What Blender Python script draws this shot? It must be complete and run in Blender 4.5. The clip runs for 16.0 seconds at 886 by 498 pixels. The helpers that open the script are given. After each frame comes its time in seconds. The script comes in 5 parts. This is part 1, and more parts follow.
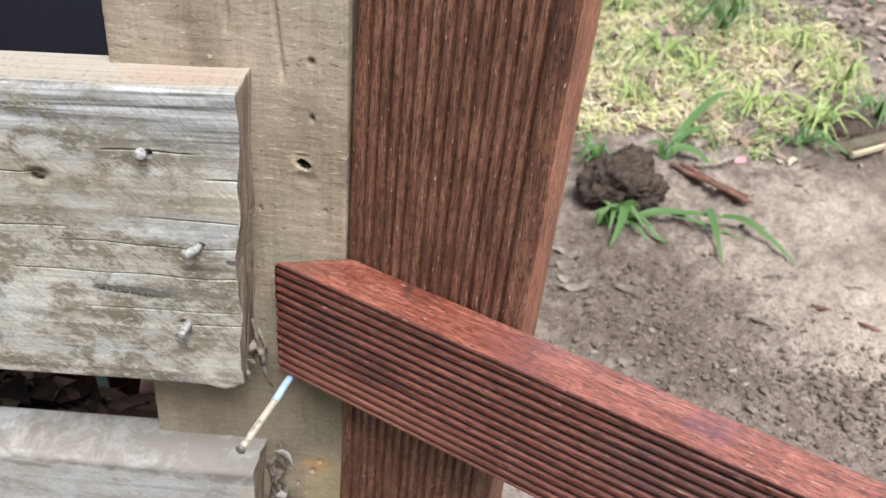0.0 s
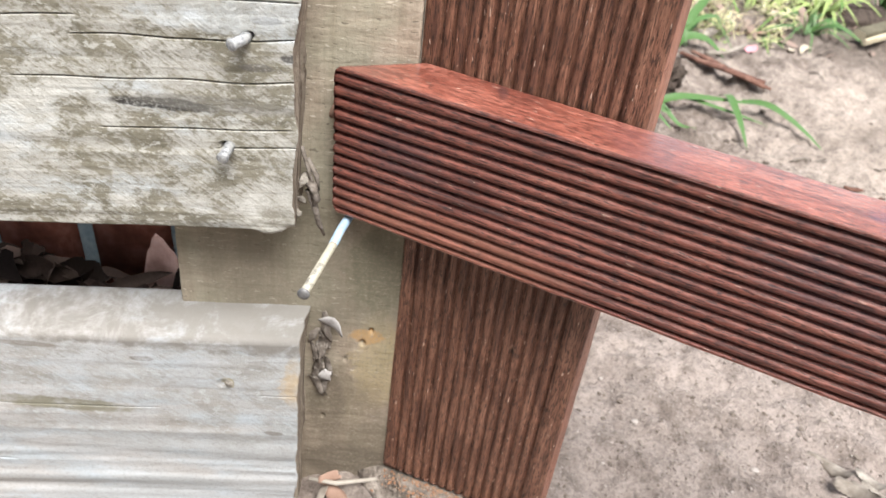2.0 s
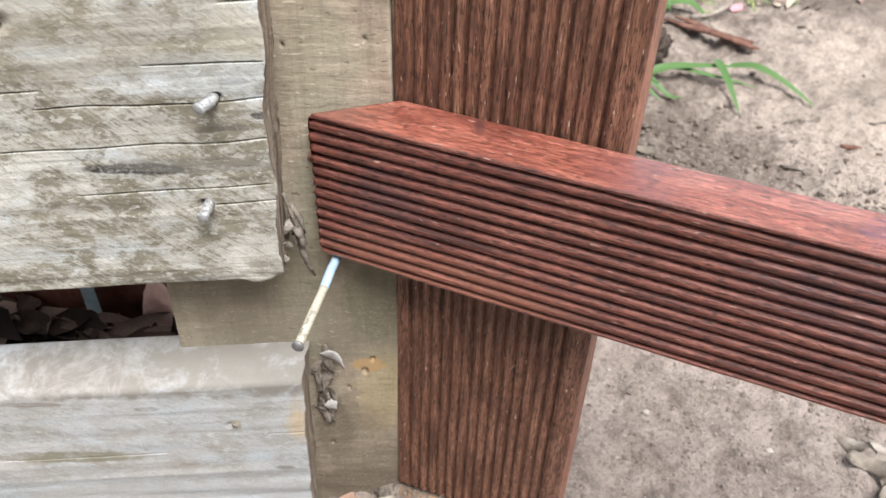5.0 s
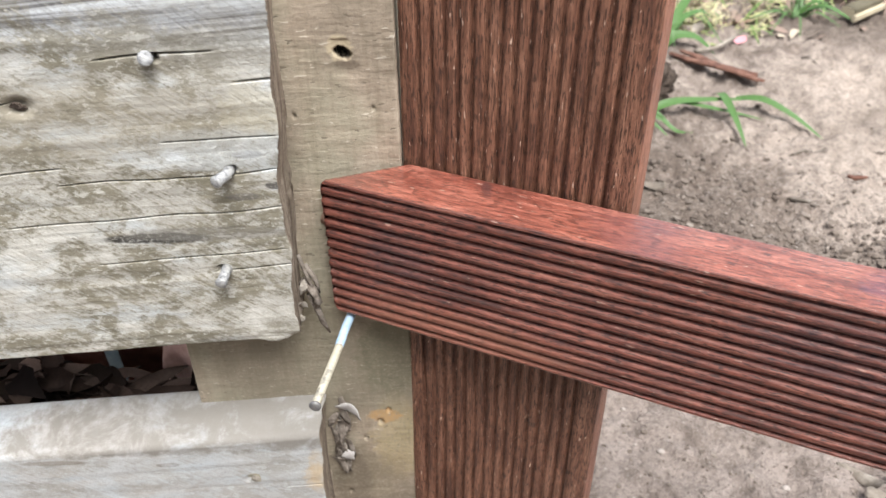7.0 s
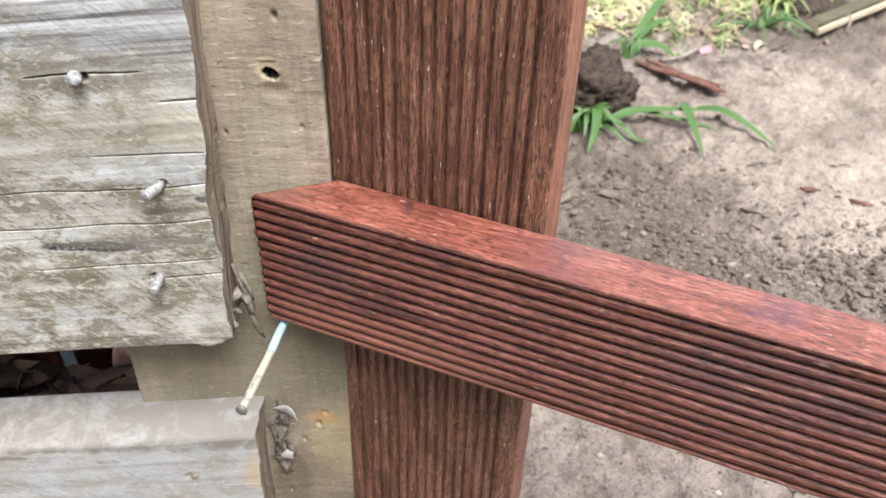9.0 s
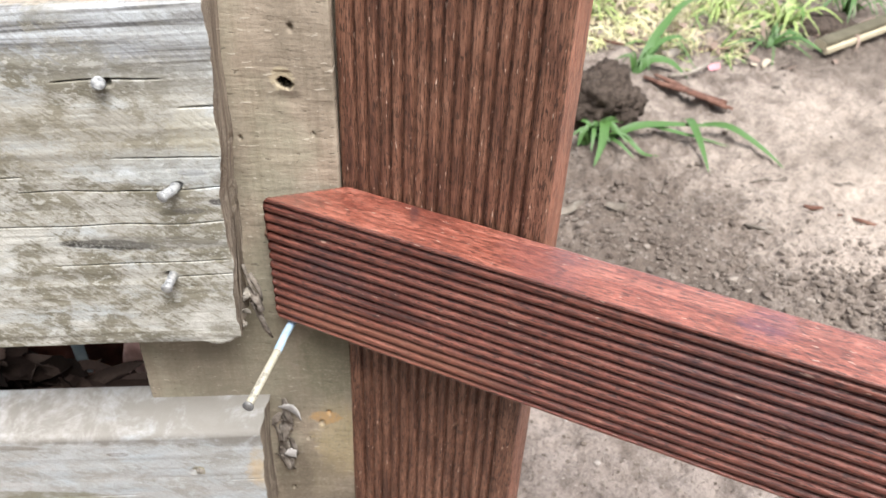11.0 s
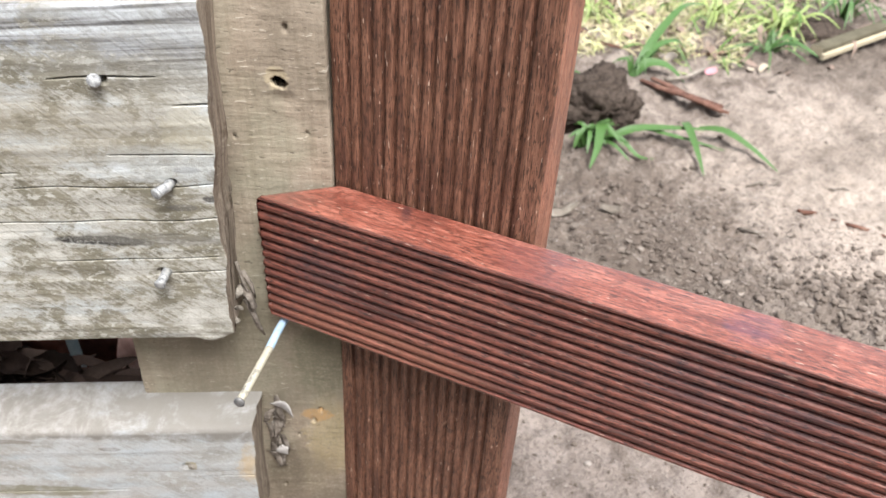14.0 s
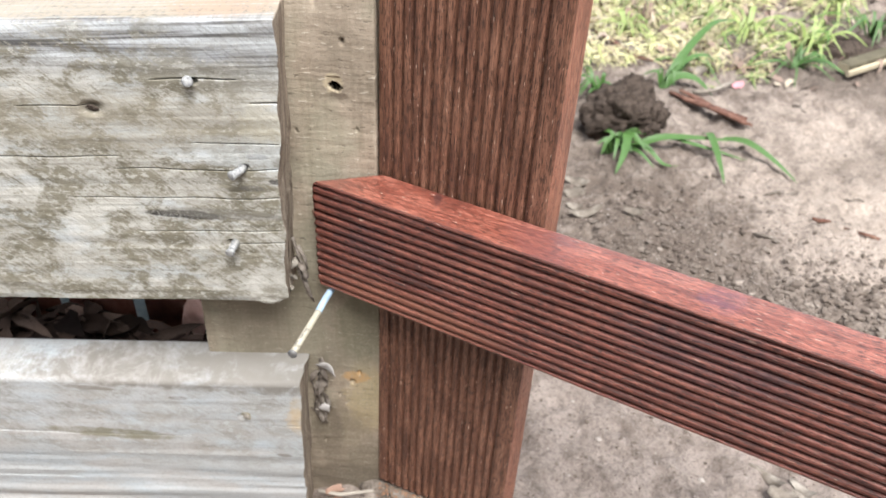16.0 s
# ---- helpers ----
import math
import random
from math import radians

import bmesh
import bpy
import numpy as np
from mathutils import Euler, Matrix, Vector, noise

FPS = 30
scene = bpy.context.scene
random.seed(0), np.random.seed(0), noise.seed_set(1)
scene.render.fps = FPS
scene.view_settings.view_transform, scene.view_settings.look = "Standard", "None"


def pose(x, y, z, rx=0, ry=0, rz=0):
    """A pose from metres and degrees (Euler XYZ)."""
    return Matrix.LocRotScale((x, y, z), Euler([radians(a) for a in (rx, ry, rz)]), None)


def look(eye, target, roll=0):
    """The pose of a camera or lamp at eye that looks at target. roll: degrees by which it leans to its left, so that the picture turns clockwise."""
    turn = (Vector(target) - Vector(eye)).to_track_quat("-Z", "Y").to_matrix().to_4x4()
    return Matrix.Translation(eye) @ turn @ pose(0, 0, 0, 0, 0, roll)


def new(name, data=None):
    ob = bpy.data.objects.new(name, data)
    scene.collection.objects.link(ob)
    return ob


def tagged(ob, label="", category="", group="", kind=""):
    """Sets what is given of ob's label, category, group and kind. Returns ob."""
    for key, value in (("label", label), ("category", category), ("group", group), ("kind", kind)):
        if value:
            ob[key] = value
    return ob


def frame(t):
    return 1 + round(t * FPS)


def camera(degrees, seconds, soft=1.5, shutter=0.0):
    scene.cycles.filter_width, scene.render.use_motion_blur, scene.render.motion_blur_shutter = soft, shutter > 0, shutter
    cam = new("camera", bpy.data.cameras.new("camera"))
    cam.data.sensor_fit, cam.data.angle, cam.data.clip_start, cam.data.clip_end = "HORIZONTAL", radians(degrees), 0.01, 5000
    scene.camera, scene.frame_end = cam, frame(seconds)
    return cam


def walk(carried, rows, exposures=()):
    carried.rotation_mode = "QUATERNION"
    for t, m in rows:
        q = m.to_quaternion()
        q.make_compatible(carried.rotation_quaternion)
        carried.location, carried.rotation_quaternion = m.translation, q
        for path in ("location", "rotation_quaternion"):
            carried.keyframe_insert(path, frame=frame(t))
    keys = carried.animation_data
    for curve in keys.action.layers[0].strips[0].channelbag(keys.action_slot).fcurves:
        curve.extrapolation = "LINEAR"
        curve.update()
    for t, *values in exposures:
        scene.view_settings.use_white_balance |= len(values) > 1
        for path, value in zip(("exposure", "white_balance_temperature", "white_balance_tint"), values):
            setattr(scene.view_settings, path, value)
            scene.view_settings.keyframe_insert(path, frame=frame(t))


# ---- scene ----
cam = camera(55.8, 16.0)
cam.data.dof.use_dof, cam.data.dof.focus_distance, cam.data.dof.aperture_fstop = True, 0.475, 14.5
PATH = [
    (0, (0.044, -0.424, 0.753), (-0.023, 1.197, -0.416), 5.3),
    (0.5, (0.04, -0.423, 0.739), (0.001, 1.141, -0.507), 4.9),
    (1, (0.039, -0.415, 0.733), (0.037, 1.144, -0.519), 5.4),
    (1.5, (0.019, -0.4, 0.683), (0.053, 1.145, -0.587), 6.0),
    (2, (-0.033, -0.402, 0.621), (0.025, 1.156, -0.632), 6.3),
    (2.5, (-0.029, -0.398, 0.626), (0.007, 1.157, -0.631), 4.1),
    (3, (-0.019, -0.386, 0.624), (0.013, 1.1, -0.714), 2.2),
    (3.5, (-0.022, -0.381, 0.639), (0.012, 1.112, -0.69), 1.0),
    (3.7, (-0.023, -0.385, 0.647), (0.009, 1.141, -0.647), 0.9),
    (5.8, (-0.028, -0.367, 0.651), (0.026, 1.131, -0.672), 0.9),
    (6, (-0.029, -0.369, 0.655), (0.015, 1.142, -0.654), 0.5),
    (6.5, (-0.027, -0.375, 0.674), (-0.007, 1.165, -0.601), -0.7),
    (7, (-0.023, -0.371, 0.672), (-0.008, 1.178, -0.594), -1.3),
    (7.5, (-0.008, -0.359, 0.672), (0.023, 1.19, -0.593), -0.4),
    (8, (0.013, -0.365, 0.672), (0.074, 1.177, -0.6), 0.0),
    (8.5, (0.016, -0.371, 0.68), (0.088, 1.166, -0.598), 0.1),
    (8.7, (0.013, -0.375, 0.691), (0.075, 1.161, -0.588), 0.3),
    (10.8, (0.02, -0.394, 0.703), (0.044, 1.16, -0.557), 1.5),
    (11, (0.016, -0.395, 0.705), (0.044, 1.157, -0.557), 1.7),
    (11.5, (0.013, -0.397, 0.7), (0.037, 1.151, -0.566), 2.0),
    (12, (0.016, -0.398, 0.704), (0.044, 1.149, -0.563), 2.1),
    (12.5, (0.017, -0.402, 0.709), (0.052, 1.156, -0.545), 2.0),
    (13, (0.019, -0.4, 0.712), (0.053, 1.162, -0.537), 2.0),
    (13.5, (0.022, -0.397, 0.71), (0.056, 1.164, -0.54), 2.3),
    (14, (0.02, -0.399, 0.708), (0.053, 1.153, -0.553), 2.5),
    (14.5, (0.03, -0.392, 0.714), (0.046, 1.134, -0.578), 1.7),
    (15, (0.023, -0.414, 0.715), (0.009, 1.12, -0.569), 1.4),
    (15.5, (0.025, -0.453, 0.74), (-0.008, 1.106, -0.512), 2.3),
    (16, (0.03, -0.483, 0.753), (-0.031, 1.076, -0.499), 2.2),
]
walk(cam, [(t, look(eye, target, roll)) for t, eye, target, roll in PATH], exposures=((0.0, 1.07), (0.5, 1.28), (1.0, 1.33), (1.5, 1.23), (2.0, 1.47), (2.5, 1.38), (3.0, 1.33), (8.0, 1.33), (11.0, 1.39), (14.5, 1.39), (16.0, 1.33)))

# ---- light ----
world = bpy.data.worlds.new("sky")
scene.world = world
world.use_nodes = True
wn, wl = world.node_tree.nodes, world.node_tree.links
sky = wn.new("ShaderNodeTexSky")
sky.sky_type, sky.sun_disc = "NISHITA", False
sky.sun_elevation, sky.sun_rotation = radians(65.4), radians(154.8)
pale = wn.new("ShaderNodeHueSaturation")
pale.inputs["Saturation"].default_value = 0.29
wl.new(sky.outputs[0], pale.inputs["Color"])
wl.new(pale.outputs[0], wn["Background"].inputs[0])
wn["Background"].inputs[1].default_value = 0.125
sun = new("sun", bpy.data.lights.new("sun", "SUN"))
sun.data.energy, sun.data.angle, sun.data.color = 3.0, radians(32), (1.0, 0.985, 0.968)
sun.matrix_world = look((0.40, -0.85, 2.05), (0, 0, 0))

# ---- helpers of this scene ----


def hash2(i, j, seed):
    h = (i.astype(np.int64) * 374761393 + j.astype(np.int64) * 668265263 + seed * 974634777) & 0x7FFFFFFF
    h = ((h ^ (h >> 13)) * 1274126177) & 0x7FFFFFFF
    return ((h ^ (h >> 16)) & 0xFFFF) / 65535.0


def vnoise(x, y, seed=0):
    """Smooth value noise, 0 to 1."""
    i, j = np.floor(x), np.floor(y)
    f, g = x - i, y - j
    f, g = f * f * (3 - 2 * f), g * g * (3 - 2 * g)
    a, b = hash2(i, j, seed), hash2(i + 1, j, seed)
    c, d = hash2(i, j + 1, seed), hash2(i + 1, j + 1, seed)
    return (a * (1 - f) + b * f) * (1 - g) + (c * (1 - f) + d * f) * g


def fbm(x, y, seed=0, octaves=4):
    out, amp, total = 0.0, 1.0, 0.0
    for k in range(octaves):
        out = out + amp * vnoise(x * 2.03**k + 17.3 * k, y * 2.03**k - 9.1 * k, seed + k)
        total += amp
        amp *= 0.5
    return out / total


def bump01(d, r):
    """1 at distance 0, falling smoothly to 0 at r."""
    k = np.clip(1 - d / r, 0, 1)
    return k * k * (3 - 2 * k)


def mesh_object(name, verts, faces, mat, parent=None, label="", uvs=None, slots=None, smooth=True):
    me = bpy.data.meshes.new(name)
    me.from_pydata([tuple(v) for v in verts], [], [tuple(f) for f in faces])
    for m in mat if isinstance(mat, (list, tuple)) else [mat]:
        me.materials.append(m)
    if slots is not None:
        me.polygons.foreach_set("material_index", np.asarray(slots, np.int32))
    if uvs is not None:
        layer = me.uv_layers.new(name="grain")
        layer.data.foreach_set("uv", np.asarray(uvs, np.float32).ravel())
    me.polygons.foreach_set("use_smooth", np.full(len(me.polygons), smooth))
    me.update()
    ob = new(name, me)
    if parent is not None:
        ob.parent = parent
    if label:
        tagged(ob, label)
    return ob


def part(name, bm, material, parent=None, label="", smooth=True):
    me = bpy.data.meshes.new(name)
    bm.to_mesh(me)
    bm.free()
    me.materials.append(material)
    me.polygons.foreach_set("use_smooth", np.full(len(me.polygons), smooth))
    ob = new(name, me)
    if parent is not None:
        ob.parent = parent
    if label:
        tagged(ob, label)
    return ob


def thing(name, label, category, group="", place=(0, 0, 0)):
    ob = new(name)
    ob.empty_display_size = 0.02
    ob.location = place
    return tagged(ob, label, category, group)


def sweep(name, profile, stations, place, mats, parent=None, label="", relief=None, caps=(True, True), end_slot=0, side_slots=None, rings=(0.985, 0.9, 0.6, 0.25)):
    """A closed section carried along a line. profile: (k, 2) section points; place(s, a, b) gives x, y, z;
    relief(s, a, b, p) is how far each point is pushed out along the section's normal."""
    prof = np.asarray(profile, float)
    k, n = len(prof), len(stations)
    step = np.linalg.norm(np.diff(np.vstack([prof, prof[:1]]), axis=0), axis=1)
    run = np.r_[0, np.cumsum(step)]
    tang = np.roll(prof, -1, 0) - np.roll(prof, 1, 0)
    tang /= np.linalg.norm(tang, axis=1)[:, None] + 1e-9
    norm = np.stack([tang[:, 1], -tang[:, 0]], 1)
    area = 0.5 * np.sum(prof[:, 0] * np.roll(prof[:, 1], -1) - np.roll(prof[:, 0], -1) * prof[:, 1])
    if area < 0:
        norm = -norm
    s = np.repeat(np.asarray(stations, float)[:, None], k, 1)
    a, b = np.repeat(prof[None, :, 0], n, 0), np.repeat(prof[None, :, 1], n, 0)
    if relief is not None:
        off = relief(s, a, b, np.repeat(run[None, :-1], n, 0))
        a, b = a + off * norm[None, :, 0], b + off * norm[None, :, 1]
    x, y, z = place(s, a, b)
    verts = np.stack([x, y, z], -1).reshape(-1, 3)
    i, j = np.meshgrid(np.arange(n - 1), np.arange(k), indexing="ij")
    i, j = i.ravel(), j.ravel()
    jn = (j + 1) % k
    faces = np.stack([i * k + j, i * k + jn, (i + 1) * k + jn, (i + 1) * k + j], 1)
    st = np.asarray(stations, float)
    uv = np.stack([np.stack([st[i], run[j]], 1), np.stack([st[i], run[j + 1]], 1), np.stack([st[i + 1], run[j + 1]], 1), np.stack([st[i + 1], run[j]], 1)], 1)
    if area > 0:
        faces, uv = faces[:, ::-1], uv[:, ::-1]
    slots = [0] * len(faces) if side_slots is None else np.asarray(side_slots)[j].tolist()
    faces, uvs = faces.tolist(), [uv.reshape(-1, 2)]
    verts = [verts]
    count = n * k
    for want, row, flip in ((caps[0], 0, area > 0), (caps[1], n - 1, area < 0)):
        if not want:
            continue
        edge = np.stack([a[row], b[row]], 1)
        mid = edge.mean(0)
        prev = np.arange(k) + row * k
        pa = edge
        loop_faces, loop_uv = [], []
        for q in rings:
            pts = mid + (edge - mid) * q
            sx = np.full(k, st[row])
            x, y, z = place(sx, pts[:, 0], pts[:, 1])
            verts.append(np.stack([x, y, z], -1))
            cur = np.arange(k) + count
            count += k
            nx = (np.arange(k) + 1) % k
            f = np.stack([prev, prev[nx], cur[nx], cur], 1)
            u = np.stack([pa, pa[nx], pts[nx], pts], 1)
            if not flip:
                f, u = f[:, ::-1], u[:, ::-1]
            loop_faces += f.tolist()
            loop_uv.append(u.reshape(-1, 2))
            prev, pa = cur, pts
        f, u = prev, pa
        if not flip:
            f, u = f[::-1], u[::-1]
        loop_faces.append(f.tolist())
        loop_uv.append(u)
        faces += loop_faces
        uvs += loop_uv
        slots += [end_slot] * len(loop_faces)
    return mesh_object(name, np.vstack(verts), faces, mats, parent, label, np.vstack(uvs), slots)


def rounded_box(w0, w1, h0, h1, r, da, db, fine=None):
    """Section points of a rectangle w0..w1 by h0..h1 with corners of radius r, counter-clockwise. da, db: point spacing."""
    pts = []
    ns = max(2, int((w1 - w0 - 2 * r) / da))
    nt = max(2, int((h1 - h0 - 2 * r) / db))
    arc = [(math.cos(t), math.sin(t)) for t in np.linspace(0, math.pi / 2, 5)]
    pts += [(w0 + r + (w1 - w0 - 2 * r) * q / ns, h0) for q in range(ns)]
    pts += [(w1 - r + r * y, h0 + r - r * x) for x, y in arc[:-1]]
    pts += [(w1, h0 + r + (h1 - h0 - 2 * r) * q / nt) for q in range(nt)]
    pts += [(w1 - r + r * x, h1 - r + r * y) for x, y in arc[:-1]]
    pts += [(w1 - r - (w1 - w0 - 2 * r) * q / ns, h1) for q in range(ns)]
    pts += [(w0 + r - r * y, h1 - r + r * x) for x, y in arc[:-1]]
    pts += [(w0, h1 - r - (h1 - h0 - 2 * r) * q / nt) for q in range(nt)]
    pts += [(w0 + r - r * x, h0 + r - r * y) for x, y in arc[:-1]]
    return pts


def tube(points, radii, sides=8):
    """A closed tube through points; verts and faces."""
    pts = [Vector(p) for p in points]
    verts, faces = [], []
    for k, p in enumerate(pts):
        d = (pts[min(k + 1, len(pts) - 1)] - pts[max(k - 1, 0)]).normalized()
        side = d.cross(Vector((0.31, 0.17, 0.93))).normalized()
        up = side.cross(d)
        for q in range(sides):
            t = 2 * math.pi * q / sides
            verts.append(p + (side * math.cos(t) + up * math.sin(t)) * radii[k])
    for k in range(len(pts) - 1):
        for q in range(sides):
            r = (q + 1) % sides
            faces.append((k * sides + q, k * sides + r, (k + 1) * sides + r, (k + 1) * sides + q))
    faces.append(tuple(range(sides))[::-1])
    faces.append(tuple(range((len(pts) - 1) * sides, len(pts) * sides)))
    return verts, faces


def lump_data(radius, seed, rough=0.35, sub=2, squash=(1, 1, 1)):
    bm = bmesh.new()
    bmesh.ops.create_icosphere(bm, subdivisions=sub, radius=1)
    shift = Vector((seed * 3.7, seed * 1.3, seed * 2.1))
    for v in bm.verts:
        d = 1 + rough * noise.noise(v.co * 1.3 + shift) + 0.5 * rough * noise.noise(v.co * 3.1 + shift)
        v.co = Vector((v.co.x * squash[0], v.co.y * squash[1], v.co.z * squash[2])) * d * radius
    return bm


# ---- materials ----
class Nodes:
    """Short hand for a node material."""

    def __init__(self, name, rough=0.7, spec=0.4):
        self.mat = bpy.data.materials.new(name)
        self.mat.use_nodes = True
        self.t = self.mat.node_tree
        self.bsdf = self.t.nodes["Principled BSDF"]
        self.bsdf.inputs["Roughness"].default_value = rough
        self.bsdf.inputs["Specular IOR Level"].default_value = spec

    def node(self, kind, **values):
        n = self.t.nodes.new(kind)
        for key, v in values.items():
            n.inputs[key].default_value = v
        return n

    def link(self, a, b):
        self.t.links.new(a, b)
        return self

    def coords(self, scale=(1, 1, 1), uv=False, shift=(0, 0, 0)):
        c = self.t.nodes.new("ShaderNodeTexCoord")
        m = self.node("ShaderNodeMapping")
        m.inputs["Scale"].default_value = scale
        m.inputs["Location"].default_value = shift
        self.link(c.outputs["UV" if uv else "Object"], m.inputs["Vector"])
        return m.outputs[0]

    def noise(self, vec, scale=1.0, detail=4.0, rough=0.55, distort=0.0):
        n = self.node("ShaderNodeTexNoise", Scale=scale, Detail=detail, Roughness=rough, Distortion=distort)
        self.link(vec, n.inputs["Vector"])
        return n.outputs["Fac"]

    def ramp(self, fac, *stops):
        r = self.t.nodes.new("ShaderNodeValToRGB")
        el = r.color_ramp.elements
        while len(el) < len(stops):
            el.new(0.5)
        for e, (p, c) in zip(el, stops):
            e.position = p
            e.color = (c, c, c, 1) if isinstance(c, (int, float)) else (*c, 1)
        self.link(fac, r.inputs[0])
        return r.outputs[0]

    def mix(self, fac, a, b, blend="MIX"):
        m = self.t.nodes.new("ShaderNodeMix")
        m.data_type, m.blend_type = "RGBA", blend
        for sock, v in ((m.inputs[0], fac), (m.inputs[6], a), (m.inputs[7], b)):
            if isinstance(v, (int, float)):
                sock.default_value = v
            elif isinstance(v, tuple):
                sock.default_value = (*v, 1)
            else:
                self.link(v, sock)
        return m.outputs[2]

    def math(self, op, a, b=0.0):
        m = self.t.nodes.new("ShaderNodeMath")
        m.operation = op
        for sock, v in zip(m.inputs, (a, b)):
            if isinstance(v, (int, float)):
                sock.default_value = v
            else:
                self.link(v, sock)
        return m.outputs[0]

    def turned(self, angle, scale, shift=(0, 0, 0)):
        """Object coordinates turned about y, then stretched."""
        c = self.t.nodes.new("ShaderNodeTexCoord")
        a = self.node("ShaderNodeMapping")
        a.inputs["Rotation"].default_value = (0, angle, 0)
        b = self.node("ShaderNodeMapping")
        b.inputs["Scale"].default_value = scale
        b.inputs["Location"].default_value = shift
        self.link(c.outputs["Object"], a.inputs["Vector"])
        self.link(a.outputs[0], b.inputs["Vector"])
        return b.outputs[0]

    def axis(self, which):
        sep = self.t.nodes.new("ShaderNodeSeparateXYZ")
        self.link(self.coords(), sep.inputs[0])
        return sep.outputs[which]

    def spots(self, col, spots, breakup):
        """Colour patches of their own shape, stains and painted shade: (place, size, tone, amount)."""
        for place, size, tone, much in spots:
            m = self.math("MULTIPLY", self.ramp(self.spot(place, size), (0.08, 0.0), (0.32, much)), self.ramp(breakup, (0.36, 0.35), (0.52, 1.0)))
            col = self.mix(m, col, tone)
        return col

    def spot(self, place, size):
        """1 inside an ellipsoid round a place of the object, falling to 0 at its edge."""
        c = self.t.nodes.new("ShaderNodeTexCoord")
        m = self.node("ShaderNodeMapping")
        m.vector_type = "POINT"
        m.inputs["Scale"].default_value = [1 / v for v in size]
        m.inputs["Location"].default_value = [-p / v for p, v in zip(place, size)]
        wob = self.node("ShaderNodeTexNoise", Scale=120.0, Detail=4.0, Roughness=0.65)
        self.link(c.outputs["Object"], wob.inputs["Vector"])
        off = self.t.nodes.new("ShaderNodeVectorMath")
        off.operation = "MULTIPLY_ADD"
        amp = min(0.02, 0.9 * min(size[0], size[2])) if size[2] < 0.5 else 0.2
        off.inputs[1].default_value = (amp * 1.6, amp, amp)
        self.link(wob.outputs["Color"], off.inputs[0])
        self.link(c.outputs["Object"], off.inputs[2])
        back = self.t.nodes.new("ShaderNodeVectorMath")
        back.operation = "SUBTRACT"
        back.inputs[1].default_value = (amp * 0.8, amp * 0.5, amp * 0.5)
        self.link(off.outputs[0], back.inputs[0])
        self.link(back.outputs[0], m.inputs["Vector"])
        g = self.t.nodes.new("ShaderNodeTexGradient")
        g.gradient_type = "SPHERICAL"
        self.link(m.outputs[0], g.inputs[0])
        return g.outputs["Fac"]

    def done(self, color, rough=None, height=None, strength=0.3, depth=0.001):
        if isinstance(color, tuple):
            self.bsdf.inputs["Base Color"].default_value = (*color, 1)
        else:
            self.link(color, self.bsdf.inputs["Base Color"])
        if rough is not None:
            self.link(rough, self.bsdf.inputs["Roughness"])
        if height is not None:
            b = self.node("ShaderNodeBump", Strength=strength, Distance=depth)
            self.link(height, b.inputs["Height"])
            self.link(b.outputs[0], self.bsdf.inputs["Normal"])
        return self.mat


def decking_material(name, deep, mid, bright, specks, gloss=(0.62, 0.36), dashes=0.75, relief=0.8, coat=0.0, spots=()):
    """Oiled hardwood: streaks along the board, dark pores, pale flecks."""
    n = Nodes(name, spec=0.5)
    n.bsdf.inputs["Coat Weight"].default_value = coat
    n.bsdf.inputs["Coat Roughness"].default_value = 0.3
    n.bsdf.inputs["Coat IOR"].default_value = 1.5
    streak = n.noise(n.coords((16, 170, 1), True), 1, 5, 0.7, 0.6)
    patch = n.noise(n.coords((20, 34, 1), True), 1, 5, 0.65)
    pores = n.noise(n.coords((135, 980, 1), True), 1, 3, 0.6, 0.2)
    fleck = n.noise(n.coords((110, 480, 1), True, (4, 2, 0)), 1, 2, 0.5)
    mott = n.noise(n.coords((170, 420, 1), True, (2, 7, 0)), 1, 4, 0.7)
    col = n.ramp(streak, (0.34, deep), (0.48, mid), (0.64, bright))
    col = n.mix(n.ramp(patch, (0.5, 0.0), (0.66, 0.55)), col, deep)
    col = n.mix(n.ramp(patch, (0.32, 0.6), (0.45, 0.0)), col, bright)
    col = n.mix(0.75, col, n.ramp(mott, (0.38, (0.6, 0.58, 0.56)), (0.6, (1.0, 1.0, 1.0))), "MULTIPLY")
    col = n.mix(n.ramp(pores, (0.42, dashes), (0.45, 0.0)), col, tuple(0.2 * c for c in deep))
    lines = n.noise(n.coords((45, 1500, 1), True, (1, 3, 0)), 1, 2, 0.6, 0.3)
    col = n.mix(0.6, col, n.ramp(lines, (0.38, (0.38, 0.35, 0.33)), (0.46, (0.95, 0.95, 0.95)), (0.60, (1.35, 1.35, 1.35))), "MULTIPLY")
    col = n.mix(n.ramp(fleck, (0.69, 0.0), (0.71, specks)), col, (0.58, 0.42, 0.33))
    for place, size, tone, much in spots:
        m = n.math("MULTIPLY", n.ramp(n.spot(place, size), (0.02, 0.0), (0.5, much)), n.ramp(streak, (0.36, 1.0), (0.62, 0.45)))
        col = n.mix(m, col, tone)
    rough = n.ramp(n.mix(0.5, streak, pores), (0.38, gloss[0]), (0.58, gloss[1]))
    high = n.mix(0.3, pores, mott)
    return n.done(col, rough, high, relief, 0.0014)


